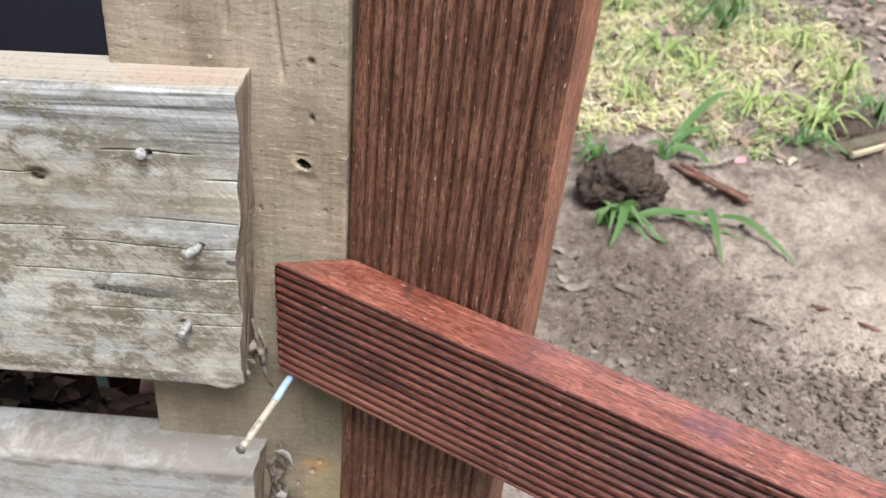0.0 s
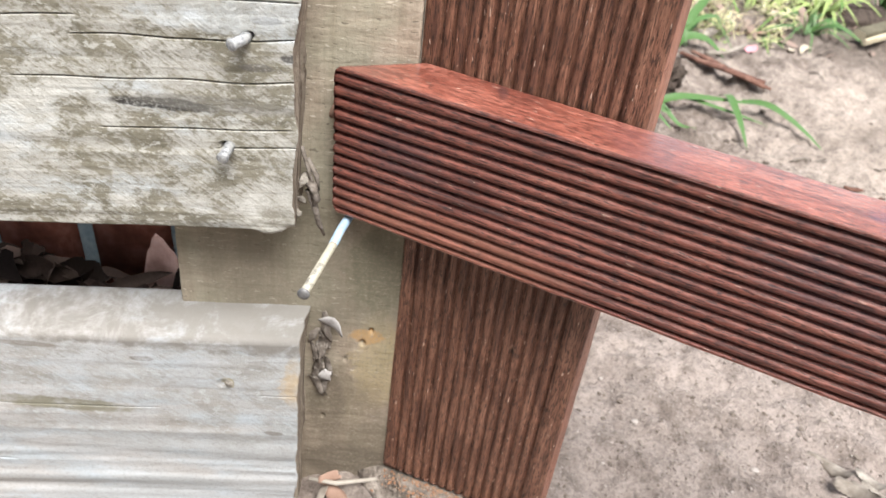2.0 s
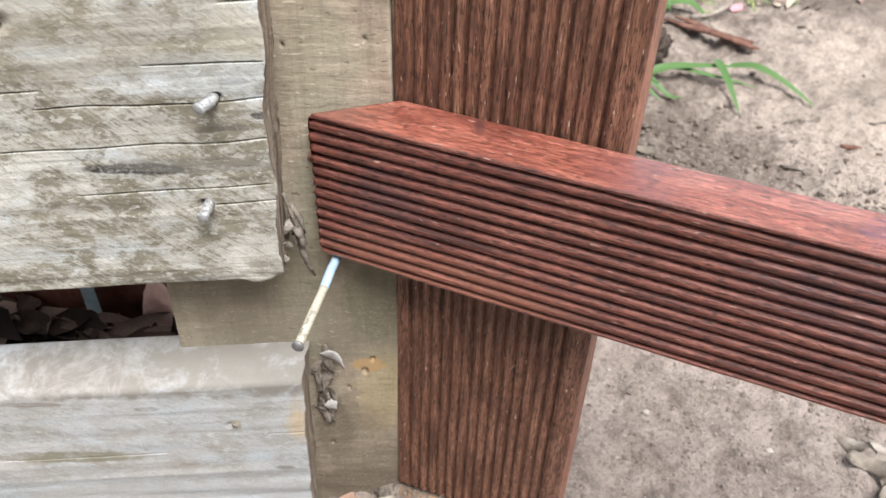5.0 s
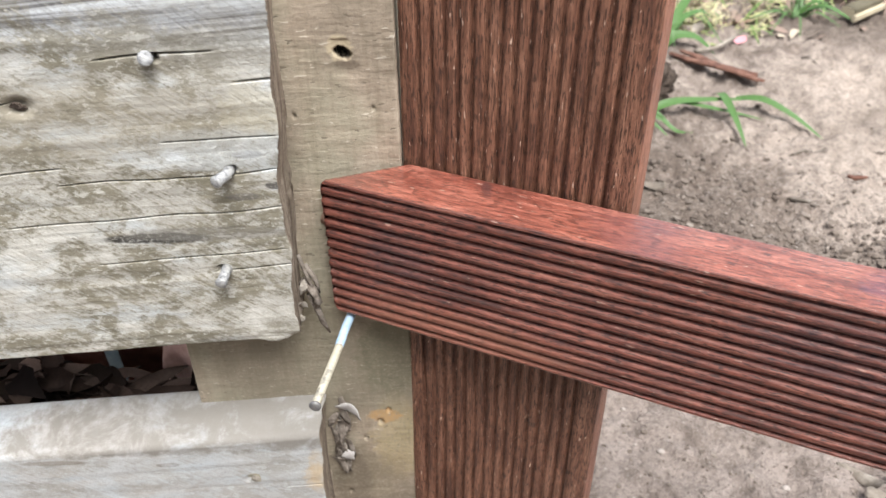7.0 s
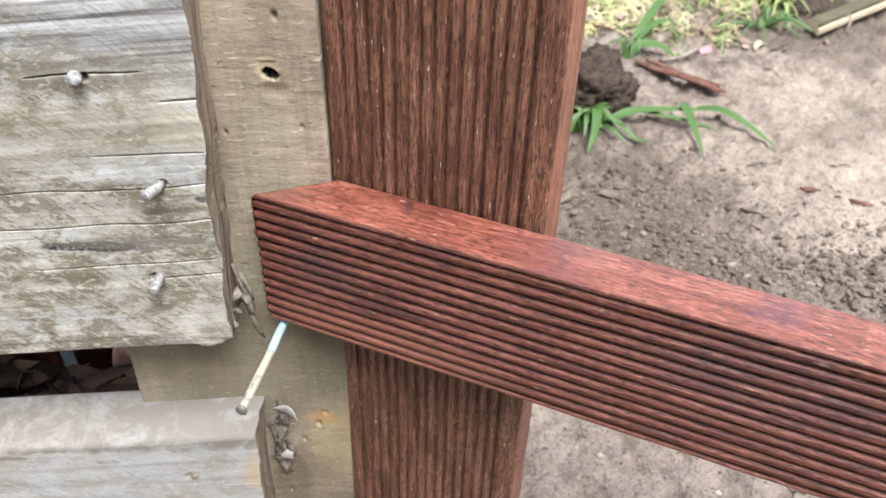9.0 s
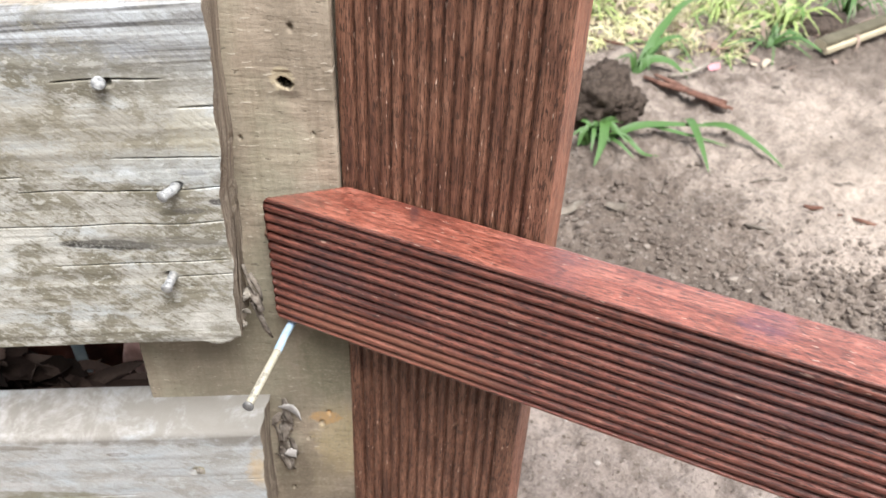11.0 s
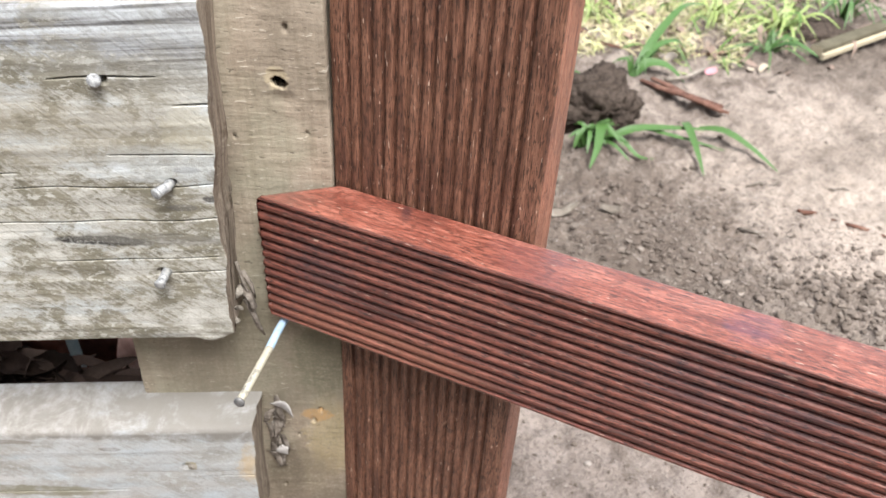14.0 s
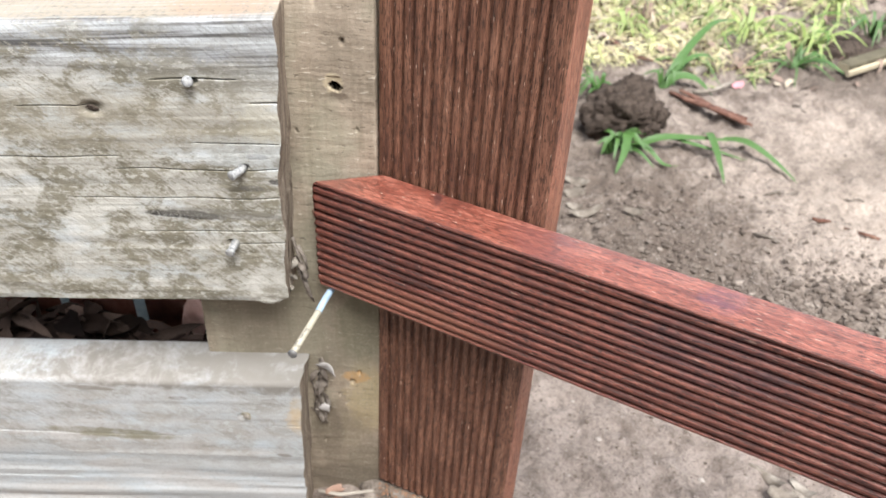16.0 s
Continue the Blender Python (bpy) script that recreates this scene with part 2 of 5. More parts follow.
def sleeper_material(name, mid, light, cool, dirt, spots=(), upper=None, crusted=None, warm=None, dirty=0.9, sawn=0.5, grainy=0.2):
    """Sun-bleached rough-sawn softwood: soft bands, slanting saw marks, granular dirt and lichen."""
    n = Nodes(name, rough=0.88, spec=0.15)
    band = n.noise(n.coords((7, 17, 1), True), 1, 5, 0.62, 0.6)
    grain = n.noise(n.coords((26, 520, 1), True), 1, 4, 0.65, 0.3)
    tint = n.noise(n.coords((13, 36, 1), True, (7, 3, 0)), 1, 5, 0.65)
    gran = n.noise(n.coords((1, 1, 1.3)), 330, 5, 0.7)
    blot = n.noise(n.coords((1, 1, 1.4)), 25, 7, 0.70, 0.4)
    saw = n.noise(n.turned(radians(-40), (45, 1, 560)), 1, 2, 0.5, 0.2)
    col = n.ramp(band, (0.34, tuple(0.90 * c for c in mid)), (0.5, mid), (0.66, light))
    if warm is not None:
        col = n.mix(n.ramp(n.noise(n.coords((5, 18, 1), True, (2, 8, 0)), 1, 4, 0.6), (0.48, 0.0), (0.62, 0.6)), col, warm)
    col = n.mix(n.ramp(tint, (0.5, 0.0), (0.64, 0.6)), col, cool)
    if upper is not None:
        where = n.ramp(n.axis(2), (upper - 0.012, 0.0), (upper + 0.012, 1.0))
        wavy = n.noise(n.coords((4.0, 120, 1), True, (2, 5, 0)), 1, 3, 0.55, 1.6)
        shade = n.ramp(wavy, (0.35, (0.09, 0.09, 0.095)), (0.46, (0.27, 0.275, 0.285)), (0.60, (0.45, 0.475, 0.495)))
        col = n.mix(n.math("MULTIPLY", where, 0.9), col, shade)
    col = n.mix(grainy, col, n.ramp(grain, (0.37, (0.6, 0.58, 0.55)), (0.47, (0.96, 0.96, 0.96)), (0.62, (1.08, 1.08, 1.08))), "MULTIPLY")
    col = n.mix(0.45, col, n.ramp(gran, (0.36, (0.62, 0.60, 0.56)), (0.48, (0.97, 0.97, 0.97)), (0.64, (1.1, 1.1, 1.1))), "MULTIPLY")
    col = n.mix(sawn, col, n.ramp(saw, (0.36, (0.6, 0.57, 0.52)), (0.5, (1.0, 1.0, 1.0)), (0.64, (1.12, 1.12, 1.12))), "MULTIPLY")
    mask = n.math("ADD", n.math("MULTIPLY", blot, 0.62), n.math("ADD", n.math("MULTIPLY", saw, 0.2), n.math("MULTIPLY", gran, 0.18)))
    mask = n.ramp(mask, (0.462, 0.0), (0.53, 1.0))
    amount = 0.1
    if crusted is not None:
        mask = n.math("MULTIPLY", mask, n.ramp(n.spot(*crusted), (0.0, 0.2), (0.35, 1.0)))
        amount = dirty
    col = n.mix(n.math("MULTIPLY", mask, amount), col, dirt)
    deep = n.ramp(n.noise(n.coords((1, 1, 1.6), False, (6, 4, 5)), 42, 6, 0.72, 0.4), (0.48, 0.0), (0.60, 0.7))
    col = n.mix(n.math("MULTIPLY", n.math("MULTIPLY", deep, mask), amount), col, tuple(0.62 * c for c in dirt))
    flecks = n.math("MULTIPLY", n.ramp(n.noise(n.coords((1, 1, 1.8), False, (3, 1, 2)), 120, 5, 0.7), (0.53, 0.0), (0.60, 0.6)), mask)
    col = n.mix(flecks, col, light)
    col = n.spots(col, spots, gran if sawn else blot)
    high = n.mix(0.4, n.mix(0.85, grain, gran), n.mix(1.0 - sawn, saw, blot))
    return n.done(col, None, high, 0.6, 0.0018)


def fibrous_end_material(name, dark, mid, light):
    """Torn sleeper end: upright brown fibres."""
    n = Nodes(name, rough=0.92, spec=0.12)
    fib = n.noise(n.coords((260, 170, 9)), 1, 5, 0.7, 0.5)
    tone = n.noise(n.coords((1, 1, 1)), 45, 4, 0.6)
    fine = n.noise(n.coords((1, 1, 1)), 420, 3, 0.6)
    col = n.ramp(fib, (0.36, dark), (0.5, mid), (0.64, light))
    col = n.mix(n.ramp(tone, (0.45, 0.0), (0.65, 0.5)), col, tuple(0.75 * c for c in mid))
    col = n.mix(0.4, col, n.ramp(fine, (0.36, 0.6), (0.5, 1.0)), "MULTIPLY")
    return n.done(col, None, n.mix(0.5, fib, fine), 0.9, 0.002)


def sawn_post_material(name, dark, mid, light, green, spots=()):
    """Treated pine, band-sawn: faint cross ripples with pale torn lips, soft upright grain."""
    n = Nodes(name, rough=0.88, spec=0.15)
    cloud = n.noise(n.coords((1, 1, 0.6)), 26, 5, 0.6)
    tint = n.noise(n.coords((1, 1, 0.7), False, (4, 2, 1)), 17, 4, 0.6)
    upright = n.noise(n.coords((150, 150, 5)), 1, 4, 0.65, 0.4)
    ripple = n.noise(n.coords((45, 45, 300)), 1, 3, 0.6, 0.5)
    lips = n.noise(n.coords((130, 130, 420), False, (2, 6, 3)), 1, 2, 0.5, 0.4)
    gran = n.noise(n.coords((1, 1, 1)), 380, 4, 0.7)
    col = n.ramp(cloud, (0.34, dark), (0.5, mid), (0.66, light))
    col = n.mix(n.ramp(tint, (0.46, 0.0), (0.62, 0.7)), col, green)
    col = n.mix(0.4, col, n.ramp(upright, (0.36, (0.66, 0.63, 0.58)), (0.5, (1.0, 1.0, 1.0))), "MULTIPLY")
    col = n.mix(0.3, col, n.ramp(ripple, (0.36, (0.62, 0.6, 0.56)), (0.5, (1.0, 1.0, 1.0)), (0.64, (1.15, 1.15, 1.15))), "MULTIPLY")
    col = n.mix(0.35, col, n.ramp(gran, (0.36, 0.62), (0.5, 1.0), (0.64, 1.1)), "MULTIPLY")
    col = n.mix(n.ramp(lips, (0.655, 0.0), (0.69, 0.55)), col, (0.60, 0.54, 0.45))
    col = n.mix(n.ramp(lips, (0.30, 0.6), (0.325, 0.0)), col, tuple(0.4 * c for c in dark))
    col = n.spots(col, spots, gran)
    high = n.mix(0.45, n.mix(0.6, ripple, lips), gran)
    return n.done(col, None, high, 0.5, 0.0018)


def plain_material(name, tones, scale=60, rough=0.8, spec=0.3, bump=0.4, depth=0.002, metal=0.0):
    n = Nodes(name, rough, spec)
    n.bsdf.inputs["Metallic"].default_value = metal
    f = n.noise(n.coords((1, 1, 1)), scale, 5, 0.6)
    stops = [(0.32 + 0.36 * k / max(1, len(tones) - 1), c) for k, c in enumerate(tones)]
    return n.done(n.ramp(f, *stops), None, n.noise(n.coords((1, 1, 1)), scale * 3, 3), bump, depth)


def island_material(name, tones, rough=0.8, spec=0.2, through=0.0):
    """Small loose pieces, each of its own tone."""
    n = Nodes(name, rough, spec)
    g = n.t.nodes.new("ShaderNodeNewGeometry")
    stops = [(k / max(1, len(tones) - 1), c) for k, c in enumerate(tones)]
    col = n.ramp(g.outputs["Random Per Island"], *stops)
    fine = n.noise(n.coords((1, 1, 1)), 400, 3)
    col = n.mix(0.5, col, n.ramp(fine, (0.3, 0.55), (0.7, 1.0)), "MULTIPLY")
    n.bsdf.inputs["Subsurface Weight"].default_value = 0.0
    return n.done(col, None, fine, 0.3, 0.001)


DECK_POST = decking_material("oiled_hardwood_brown", (0.088, 0.037, 0.024), (0.172, 0.076, 0.047), (0.275, 0.137, 0.09), 0.7,
                              spots=(((0.039, 0.0, 0.2115), (0.0045, 0.03, 0.0035), (0.012, 0.006, 0.005), 1.0), ((0.036, 0.0, 0.216), (0.003, 0.03, 0.002), (0.40, 0.27, 0.20), 0.7)))
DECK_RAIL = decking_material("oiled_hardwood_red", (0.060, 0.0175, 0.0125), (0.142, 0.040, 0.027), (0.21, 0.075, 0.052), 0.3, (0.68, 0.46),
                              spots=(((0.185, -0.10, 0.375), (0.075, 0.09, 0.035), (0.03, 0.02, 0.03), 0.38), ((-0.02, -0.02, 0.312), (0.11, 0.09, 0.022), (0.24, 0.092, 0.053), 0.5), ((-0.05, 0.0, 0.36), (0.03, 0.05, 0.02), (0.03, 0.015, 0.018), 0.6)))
# Edge tones lifted above the reeded face, so the lit side reads brighter.
DECK_EDGE = decking_material("pale_hardwood_edge", (0.18, 0.066, 0.040), (0.315, 0.122, 0.073), (0.42, 0.175, 0.108), 0.3, (0.55, 0.36), 0.65, 0.5)
# Top tones lifted too: part of the sky's pale sheen is in the colour.
DECK_TOP = decking_material("planed_top_with_sheen", (0.15, 0.042, 0.029), (0.24, 0.072, 0.048), (0.35, 0.130, 0.093), 0.5, (0.36, 0.22), 0.75, 0.3, 1.0,
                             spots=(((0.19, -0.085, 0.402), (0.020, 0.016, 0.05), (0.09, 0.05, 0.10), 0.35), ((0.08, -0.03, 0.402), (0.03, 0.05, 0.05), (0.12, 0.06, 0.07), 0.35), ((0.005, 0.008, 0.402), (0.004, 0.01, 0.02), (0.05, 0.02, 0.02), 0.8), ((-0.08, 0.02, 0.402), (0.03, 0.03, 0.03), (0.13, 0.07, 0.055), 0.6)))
SLEEPER = sleeper_material("weathered_sleeper", (0.465, 0.452, 0.412), (0.58, 0.57, 0.525), (0.50, 0.545, 0.57), (0.195, 0.176, 0.128), upper=0.497,
                           crusted=((-0.25, 0.0, 0.395), (0.22, 0.05, 0.16)),
                             spots=(((-0.180, 0.0, 0.3825), (0.036, 0.02, 0.0048), (0.04, 0.037, 0.034), 0.95), ((-0.15, 0.0, 0.385), (0.06, 0.02, 0.006), (0.17, 0.16, 0.14), 0.6),
                                    ((-0.113, 0.0, 0.461), (0.020, 0.03, 0.020), (0.46, 0.43, 0.33), 0.4), ((-0.120, 0.0, 0.436), (0.010, 0.02, 0.003), (0.08, 0.075, 0.07), 0.8), ((-0.127, 0.0, 0.409), (0.012, 0.02, 0.003), (0.12, 0.11, 0.10), 0.7), ((-0.109, 0.0, 0.416), (0.006, 0.02, 0.003), (0.08, 0.075, 0.07), 0.9),
                                    ((-0.230, 0.0, 0.467), (0.009, 0.02, 0.0042), (0.04, 0.033, 0.026), 1.0), ((-0.230, 0.0, 0.467), (0.022, 0.02, 0.012), (0.24, 0.215, 0.175), 0.5), ((-0.135, 0.0, 0.440), (0.045, 0.02, 0.016), (0.54, 0.565, 0.57), 0.5), ((-0.22, 0.0, 0.458), (0.14, 0.02, 0.027), (0.31, 0.28, 0.22), 0.45), ((-0.25, 0.032, 0.53), (0.60, 0.030, 0.06), (0.355, 0.31, 0.25), 0.85), ((-0.14, 0.028, 0.54), (0.05, 0.03, 0.02), (0.36, 0.255, 0.19), 0.5)))
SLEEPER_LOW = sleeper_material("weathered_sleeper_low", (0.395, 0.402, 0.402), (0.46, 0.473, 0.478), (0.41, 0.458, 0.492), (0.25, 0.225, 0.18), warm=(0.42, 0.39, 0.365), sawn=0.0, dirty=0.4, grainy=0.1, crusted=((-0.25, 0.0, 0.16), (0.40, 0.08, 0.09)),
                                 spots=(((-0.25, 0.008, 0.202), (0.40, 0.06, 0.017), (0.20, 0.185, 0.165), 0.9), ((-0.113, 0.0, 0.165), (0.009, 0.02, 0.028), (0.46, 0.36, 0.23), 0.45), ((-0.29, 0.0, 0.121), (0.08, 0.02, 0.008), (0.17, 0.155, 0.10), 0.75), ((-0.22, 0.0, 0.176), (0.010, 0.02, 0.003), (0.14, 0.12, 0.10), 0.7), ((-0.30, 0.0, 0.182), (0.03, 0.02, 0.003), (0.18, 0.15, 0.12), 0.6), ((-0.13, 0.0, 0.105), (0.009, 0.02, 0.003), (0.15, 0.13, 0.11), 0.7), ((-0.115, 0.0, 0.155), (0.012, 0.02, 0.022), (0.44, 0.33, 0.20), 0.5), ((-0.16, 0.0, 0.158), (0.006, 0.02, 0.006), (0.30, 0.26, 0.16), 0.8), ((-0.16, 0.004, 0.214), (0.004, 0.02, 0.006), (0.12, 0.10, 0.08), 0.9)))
END_GRAIN = fibrous_end_material("torn_end_grain", (0.15, 0.12, 0.092), (0.275, 0.228, 0.18), (0.38, 0.325, 0.262))
# Patches near z 0.24 paint the rail's shade on the post, besides green stain.
# The last, near-black patch paints shade inside the nail hole.
POST = sawn_post_material("treated_pine_post", (0.235, 0.195, 0.148), (0.335, 0.278, 0.215), (0.41, 0.345, 0.27), (0.315, 0.295, 0.22),
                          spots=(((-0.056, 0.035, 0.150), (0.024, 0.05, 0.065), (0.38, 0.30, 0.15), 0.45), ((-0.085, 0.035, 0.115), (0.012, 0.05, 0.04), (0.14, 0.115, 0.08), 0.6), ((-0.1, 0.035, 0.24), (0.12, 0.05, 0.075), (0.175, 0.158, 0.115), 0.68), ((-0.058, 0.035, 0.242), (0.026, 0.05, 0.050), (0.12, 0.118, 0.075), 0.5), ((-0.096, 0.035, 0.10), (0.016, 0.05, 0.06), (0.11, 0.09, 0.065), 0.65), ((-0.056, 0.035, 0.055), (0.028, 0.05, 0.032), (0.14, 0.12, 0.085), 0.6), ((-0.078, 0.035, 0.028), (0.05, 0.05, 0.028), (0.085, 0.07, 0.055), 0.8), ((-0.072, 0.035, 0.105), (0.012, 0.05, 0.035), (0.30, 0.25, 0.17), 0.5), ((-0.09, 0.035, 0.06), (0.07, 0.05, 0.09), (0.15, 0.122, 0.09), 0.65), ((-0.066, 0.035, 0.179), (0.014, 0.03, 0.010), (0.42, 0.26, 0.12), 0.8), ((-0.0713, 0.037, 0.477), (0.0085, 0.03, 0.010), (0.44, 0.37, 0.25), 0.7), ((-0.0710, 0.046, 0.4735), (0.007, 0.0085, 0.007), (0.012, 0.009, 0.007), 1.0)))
NAIL = plain_material("galvanised_nail", ((0.13, 0.13, 0.13), (0.34, 0.345, 0.35), (0.46, 0.46, 0.44)), 330, 0.55, 0.5, 0.8, 0.001, 0.45)
NAIL_DULL = plain_material("tarnished_steel", ((0.10, 0.10, 0.105), (0.22, 0.215, 0.205)), 260, 0.55, 0.5, 0.4, 0.0005, 0.4)
NAIL_PALE = plain_material("pale_coated_nail", ((0.36, 0.335, 0.26), (0.40, 0.37, 0.295), (0.13, 0.12, 0.10)), 160, 0.5, 0.4, 0.4, 0.0006)
NAIL_BLUE = plain_material("bluish_coating", ((0.24, 0.36, 0.50), (0.36, 0.46, 0.55)), 200, 0.45, 0.5, 0.2, 0.0004)
PINE_CHIP = plain_material("grey_wood_flake", ((0.08, 0.065, 0.053), (0.165, 0.14, 0.118), (0.26, 0.23, 0.20)), 120, 0.9, 0.2, 0.8, 0.002)
PALE_CHIP = plain_material("pale_flake", ((0.28, 0.26, 0.245), (0.42, 0.40, 0.385)), 150, 0.8, 0.2, 0.5, 0.001)
TORN = plain_material("torn_grey_wood", ((0.15, 0.13, 0.108), (0.25, 0.225, 0.19), (0.34, 0.31, 0.27)), 110, 0.9, 0.2, 0.9, 0.003)
BARK = plain_material("red_bark", ((0.06, 0.034, 0.027), (0.135, 0.066, 0.048), (0.20, 0.115, 0.085)), 70, 0.85, 0.2, 0.8, 0.003)
BRICK = plain_material("red_brick", ((0.12, 0.042, 0.03), (0.19, 0.068, 0.047), (0.27, 0.12, 0.09)), 45, 0.9, 0.2, 0.6, 0.002)
PINK_BRICK = plain_material("pale_pink_brick", ((0.34, 0.20, 0.17), (0.44, 0.28, 0.24), (0.50, 0.35, 0.31)), 60, 0.9, 0.2, 0.6, 0.002)
MORTAR = plain_material("blue_grey_mortar", ((0.18, 0.24, 0.28), (0.30, 0.36, 0.39)), 80, 0.9, 0.2, 0.6, 0.002)
NAVY = plain_material("navy_surface", ((0.008, 0.010, 0.018), (0.012, 0.015, 0.026)), 5, 0.45, 0.4, 0.05, 0.001)
GRASS = island_material("green_grass", ((0.022, 0.085, 0.020), (0.034, 0.115, 0.030), (0.075, 0.15, 0.036), (0.028, 0.10, 0.034)), 0.5, 0.4)
GRASS_PALE = island_material("yellowish_grass", ((0.075, 0.175, 0.038), (0.14, 0.25, 0.055), (0.30, 0.36, 0.12), (0.06, 0.15, 0.04)), 0.5, 0.4)
STRAW = island_material("dry_straw", ((0.58, 0.54, 0.28), (0.66, 0.61, 0.37), (0.48, 0.54, 0.20), (0.72, 0.66, 0.50), (0.46, 0.36, 0.25), (0.58, 0.57, 0.30), (0.32, 0.24, 0.17), (0.66, 0.57, 0.38)), 0.8)
# Tones taken very dark: the gap's shade is partly put into the leaf colour.
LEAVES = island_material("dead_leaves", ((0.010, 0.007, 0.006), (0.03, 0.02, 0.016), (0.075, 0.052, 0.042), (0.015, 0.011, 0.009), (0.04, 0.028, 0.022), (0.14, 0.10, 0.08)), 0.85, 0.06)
FALLEN = island_material("fallen_leaves", ((0.38, 0.29, 0.235), (0.20, 0.14, 0.112), (0.46, 0.38, 0.31), (0.10, 0.07, 0.055), (0.44, 0.31, 0.25), (0.28, 0.205, 0.168), (0.45, 0.385, 0.30)), 0.85, 0.15)
CRUMB = island_material("soil_crumbs", ((0.10, 0.08, 0.066), (0.16, 0.13, 0.108), (0.20, 0.166, 0.14), (0.13, 0.105, 0.088), (0.18, 0.148, 0.124), (0.22, 0.182, 0.155), (0.12, 0.096, 0.08), (0.32, 0.275, 0.235)), 0.95, 0.1)
DAMP = island_material("damp_soil_crumbs", ((0.08, 0.063, 0.052), (0.13, 0.105, 0.088), (0.18, 0.15, 0.126), (0.10, 0.08, 0.067), (0.26, 0.222, 0.19)), 0.95, 0.1)
GRIT = island_material("pale_grit", ((0.19, 0.157, 0.134), (0.26, 0.22, 0.19), (0.31, 0.265, 0.232), (0.22, 0.184, 0.158), (0.40, 0.355, 0.32)), 0.95, 0.1)
CHIPS = island_material("bark_mulch", ((0.13, 0.10, 0.086), (0.22, 0.175, 0.152), (0.32, 0.262, 0.23), (0.18, 0.14, 0.122), (0.44, 0.38, 0.335)), 0.9, 0.15)
SAWDUST = island_material("orange_sawdust", ((0.24, 0.12, 0.07), (0.29, 0.165, 0.10), (0.18, 0.135, 0.10), (0.15, 0.12, 0.10), (0.26, 0.22, 0.18), (0.20, 0.10, 0.06)), 0.9, 0.1)
STONE = plain_material("pale_stone", ((0.30, 0.265, 0.235), (0.42, 0.38, 0.345)), 90, 0.8, 0.3, 0.5, 0.001)
CLOD = plain_material("dark_soil", ((0.045, 0.034, 0.027), (0.085, 0.066, 0.054), (0.13, 0.10, 0.082)), 130, 0.95, 0.1, 1.0, 0.006)
PINK = plain_material("pink_petal", ((0.50, 0.22, 0.25), (0.55, 0.32, 0.33)), 60, 0.6, 0.2, 0.2, 0.001)
TAN_LEAF = plain_material("tan_leaf", ((0.22, 0.135, 0.098), (0.31, 0.205, 0.155)), 60, 0.7, 0.2, 0.3, 0.001)
WHITE_LEAF = plain_material("bleached_leaf", ((0.115, 0.095, 0.077), (0.22, 0.19, 0.158), (0.36, 0.325, 0.28)), 50, 0.8, 0.2, 0.5, 0.002)
GREY_LEAF = plain_material("grey_leaf", ((0.10, 0.082, 0.066), (0.18, 0.155, 0.128), (0.27, 0.24, 0.20)), 50, 0.8, 0.2, 0.5, 0.002)
PLANK = plain_material("olive_plank", ((0.085, 0.075, 0.05), (0.13, 0.115, 0.08)), 30, 0.8, 0.2, 0.4, 0.001)
PLANK_EDGE = plain_material("cream_cut_edge", ((0.42, 0.36, 0.25), (0.50, 0.44, 0.32)), 30, 0.8, 0.2, 0.2, 0.001)


def soil_material():
    n = Nodes("trodden_soil", 0.95, 0.12)
    big = n.noise(n.coords((1, 1, 1)), 3.2, 4, 0.55, 0.4)
    mid = n.noise(n.coords((1, 1, 1)), 24, 6, 0.7)
    gran = n.noise(n.coords((1, 1, 1)), 90, 5, 0.75)
    fine = n.noise(n.coords((1, 1, 1)), 210, 5, 0.75)
    grit = n.noise(n.coords((1, 1, 1)), 420, 3, 0.6)
    col = n.ramp(mid, (0.37, (0.185, 0.148, 0.125)), (0.49, (0.27, 0.222, 0.19)), (0.61, (0.38, 0.32, 0.274)))
    dry = n.math("MULTIPLY", n.ramp(n.spot((0.90, 0.60, 0), (0.54, 0.54, 1)), (0.05, 0.0), (0.45, 0.95)), n.ramp(mid, (0.3, 0.5), (0.55, 1.0)))
    col = n.mix(dry, col, (0.52, 0.437, 0.372))
    dust = n.math("MULTIPLY", n.ramp(n.spot((0.30, 0.06, 0), (0.42, 0.34, 1)), (0.05, 0.0), (0.45, 0.85)), n.ramp(mid, (0.35, 0.35), (0.55, 1.0)))
    col = n.mix(dust, col, (0.39, 0.328, 0.292))
    col = n.mix(n.math("MULTIPLY", n.ramp(big, (0.36, 0.55), (0.54, 0.0)), n.math("SUBTRACT", 1.0, dust)), col, (0.10, 0.078, 0.064))
    damp = n.math("MULTIPLY", n.ramp(n.spot((0.28, 0.56, 0), (0.24, 0.26, 1)), (0.05, 0.0), (0.5, 0.85)), n.ramp(mid, (0.4, 1.0), (0.6, 0.45)))
    col = n.mix(damp, col, (0.155, 0.122, 0.10))
    col = n.mix(0.55, col, n.ramp(gran, (0.38, 0.5), (0.5, 0.92), (0.62, 1.0)), "MULTIPLY")
    col = n.mix(0.7, col, n.ramp(fine, (0.36, 0.5), (0.5, 0.92), (0.64, 1.0)), "MULTIPLY")
    col = n.mix(n.ramp(grit, (0.66, 0.0), (0.72, 0.6)), col, (0.46, 0.41, 0.37))
    return n.done(col, None, n.mix(0.45, gran, fine), 1.0, 0.008)


SOIL = soil_material()

# ---- ground ----
TURN_BOARD = radians(25)
UX, UY = math.cos(TURN_BOARD), -math.sin(TURN_BOARD)
NX, NY = math.sin(TURN_BOARD), math.cos(TURN_BOARD)


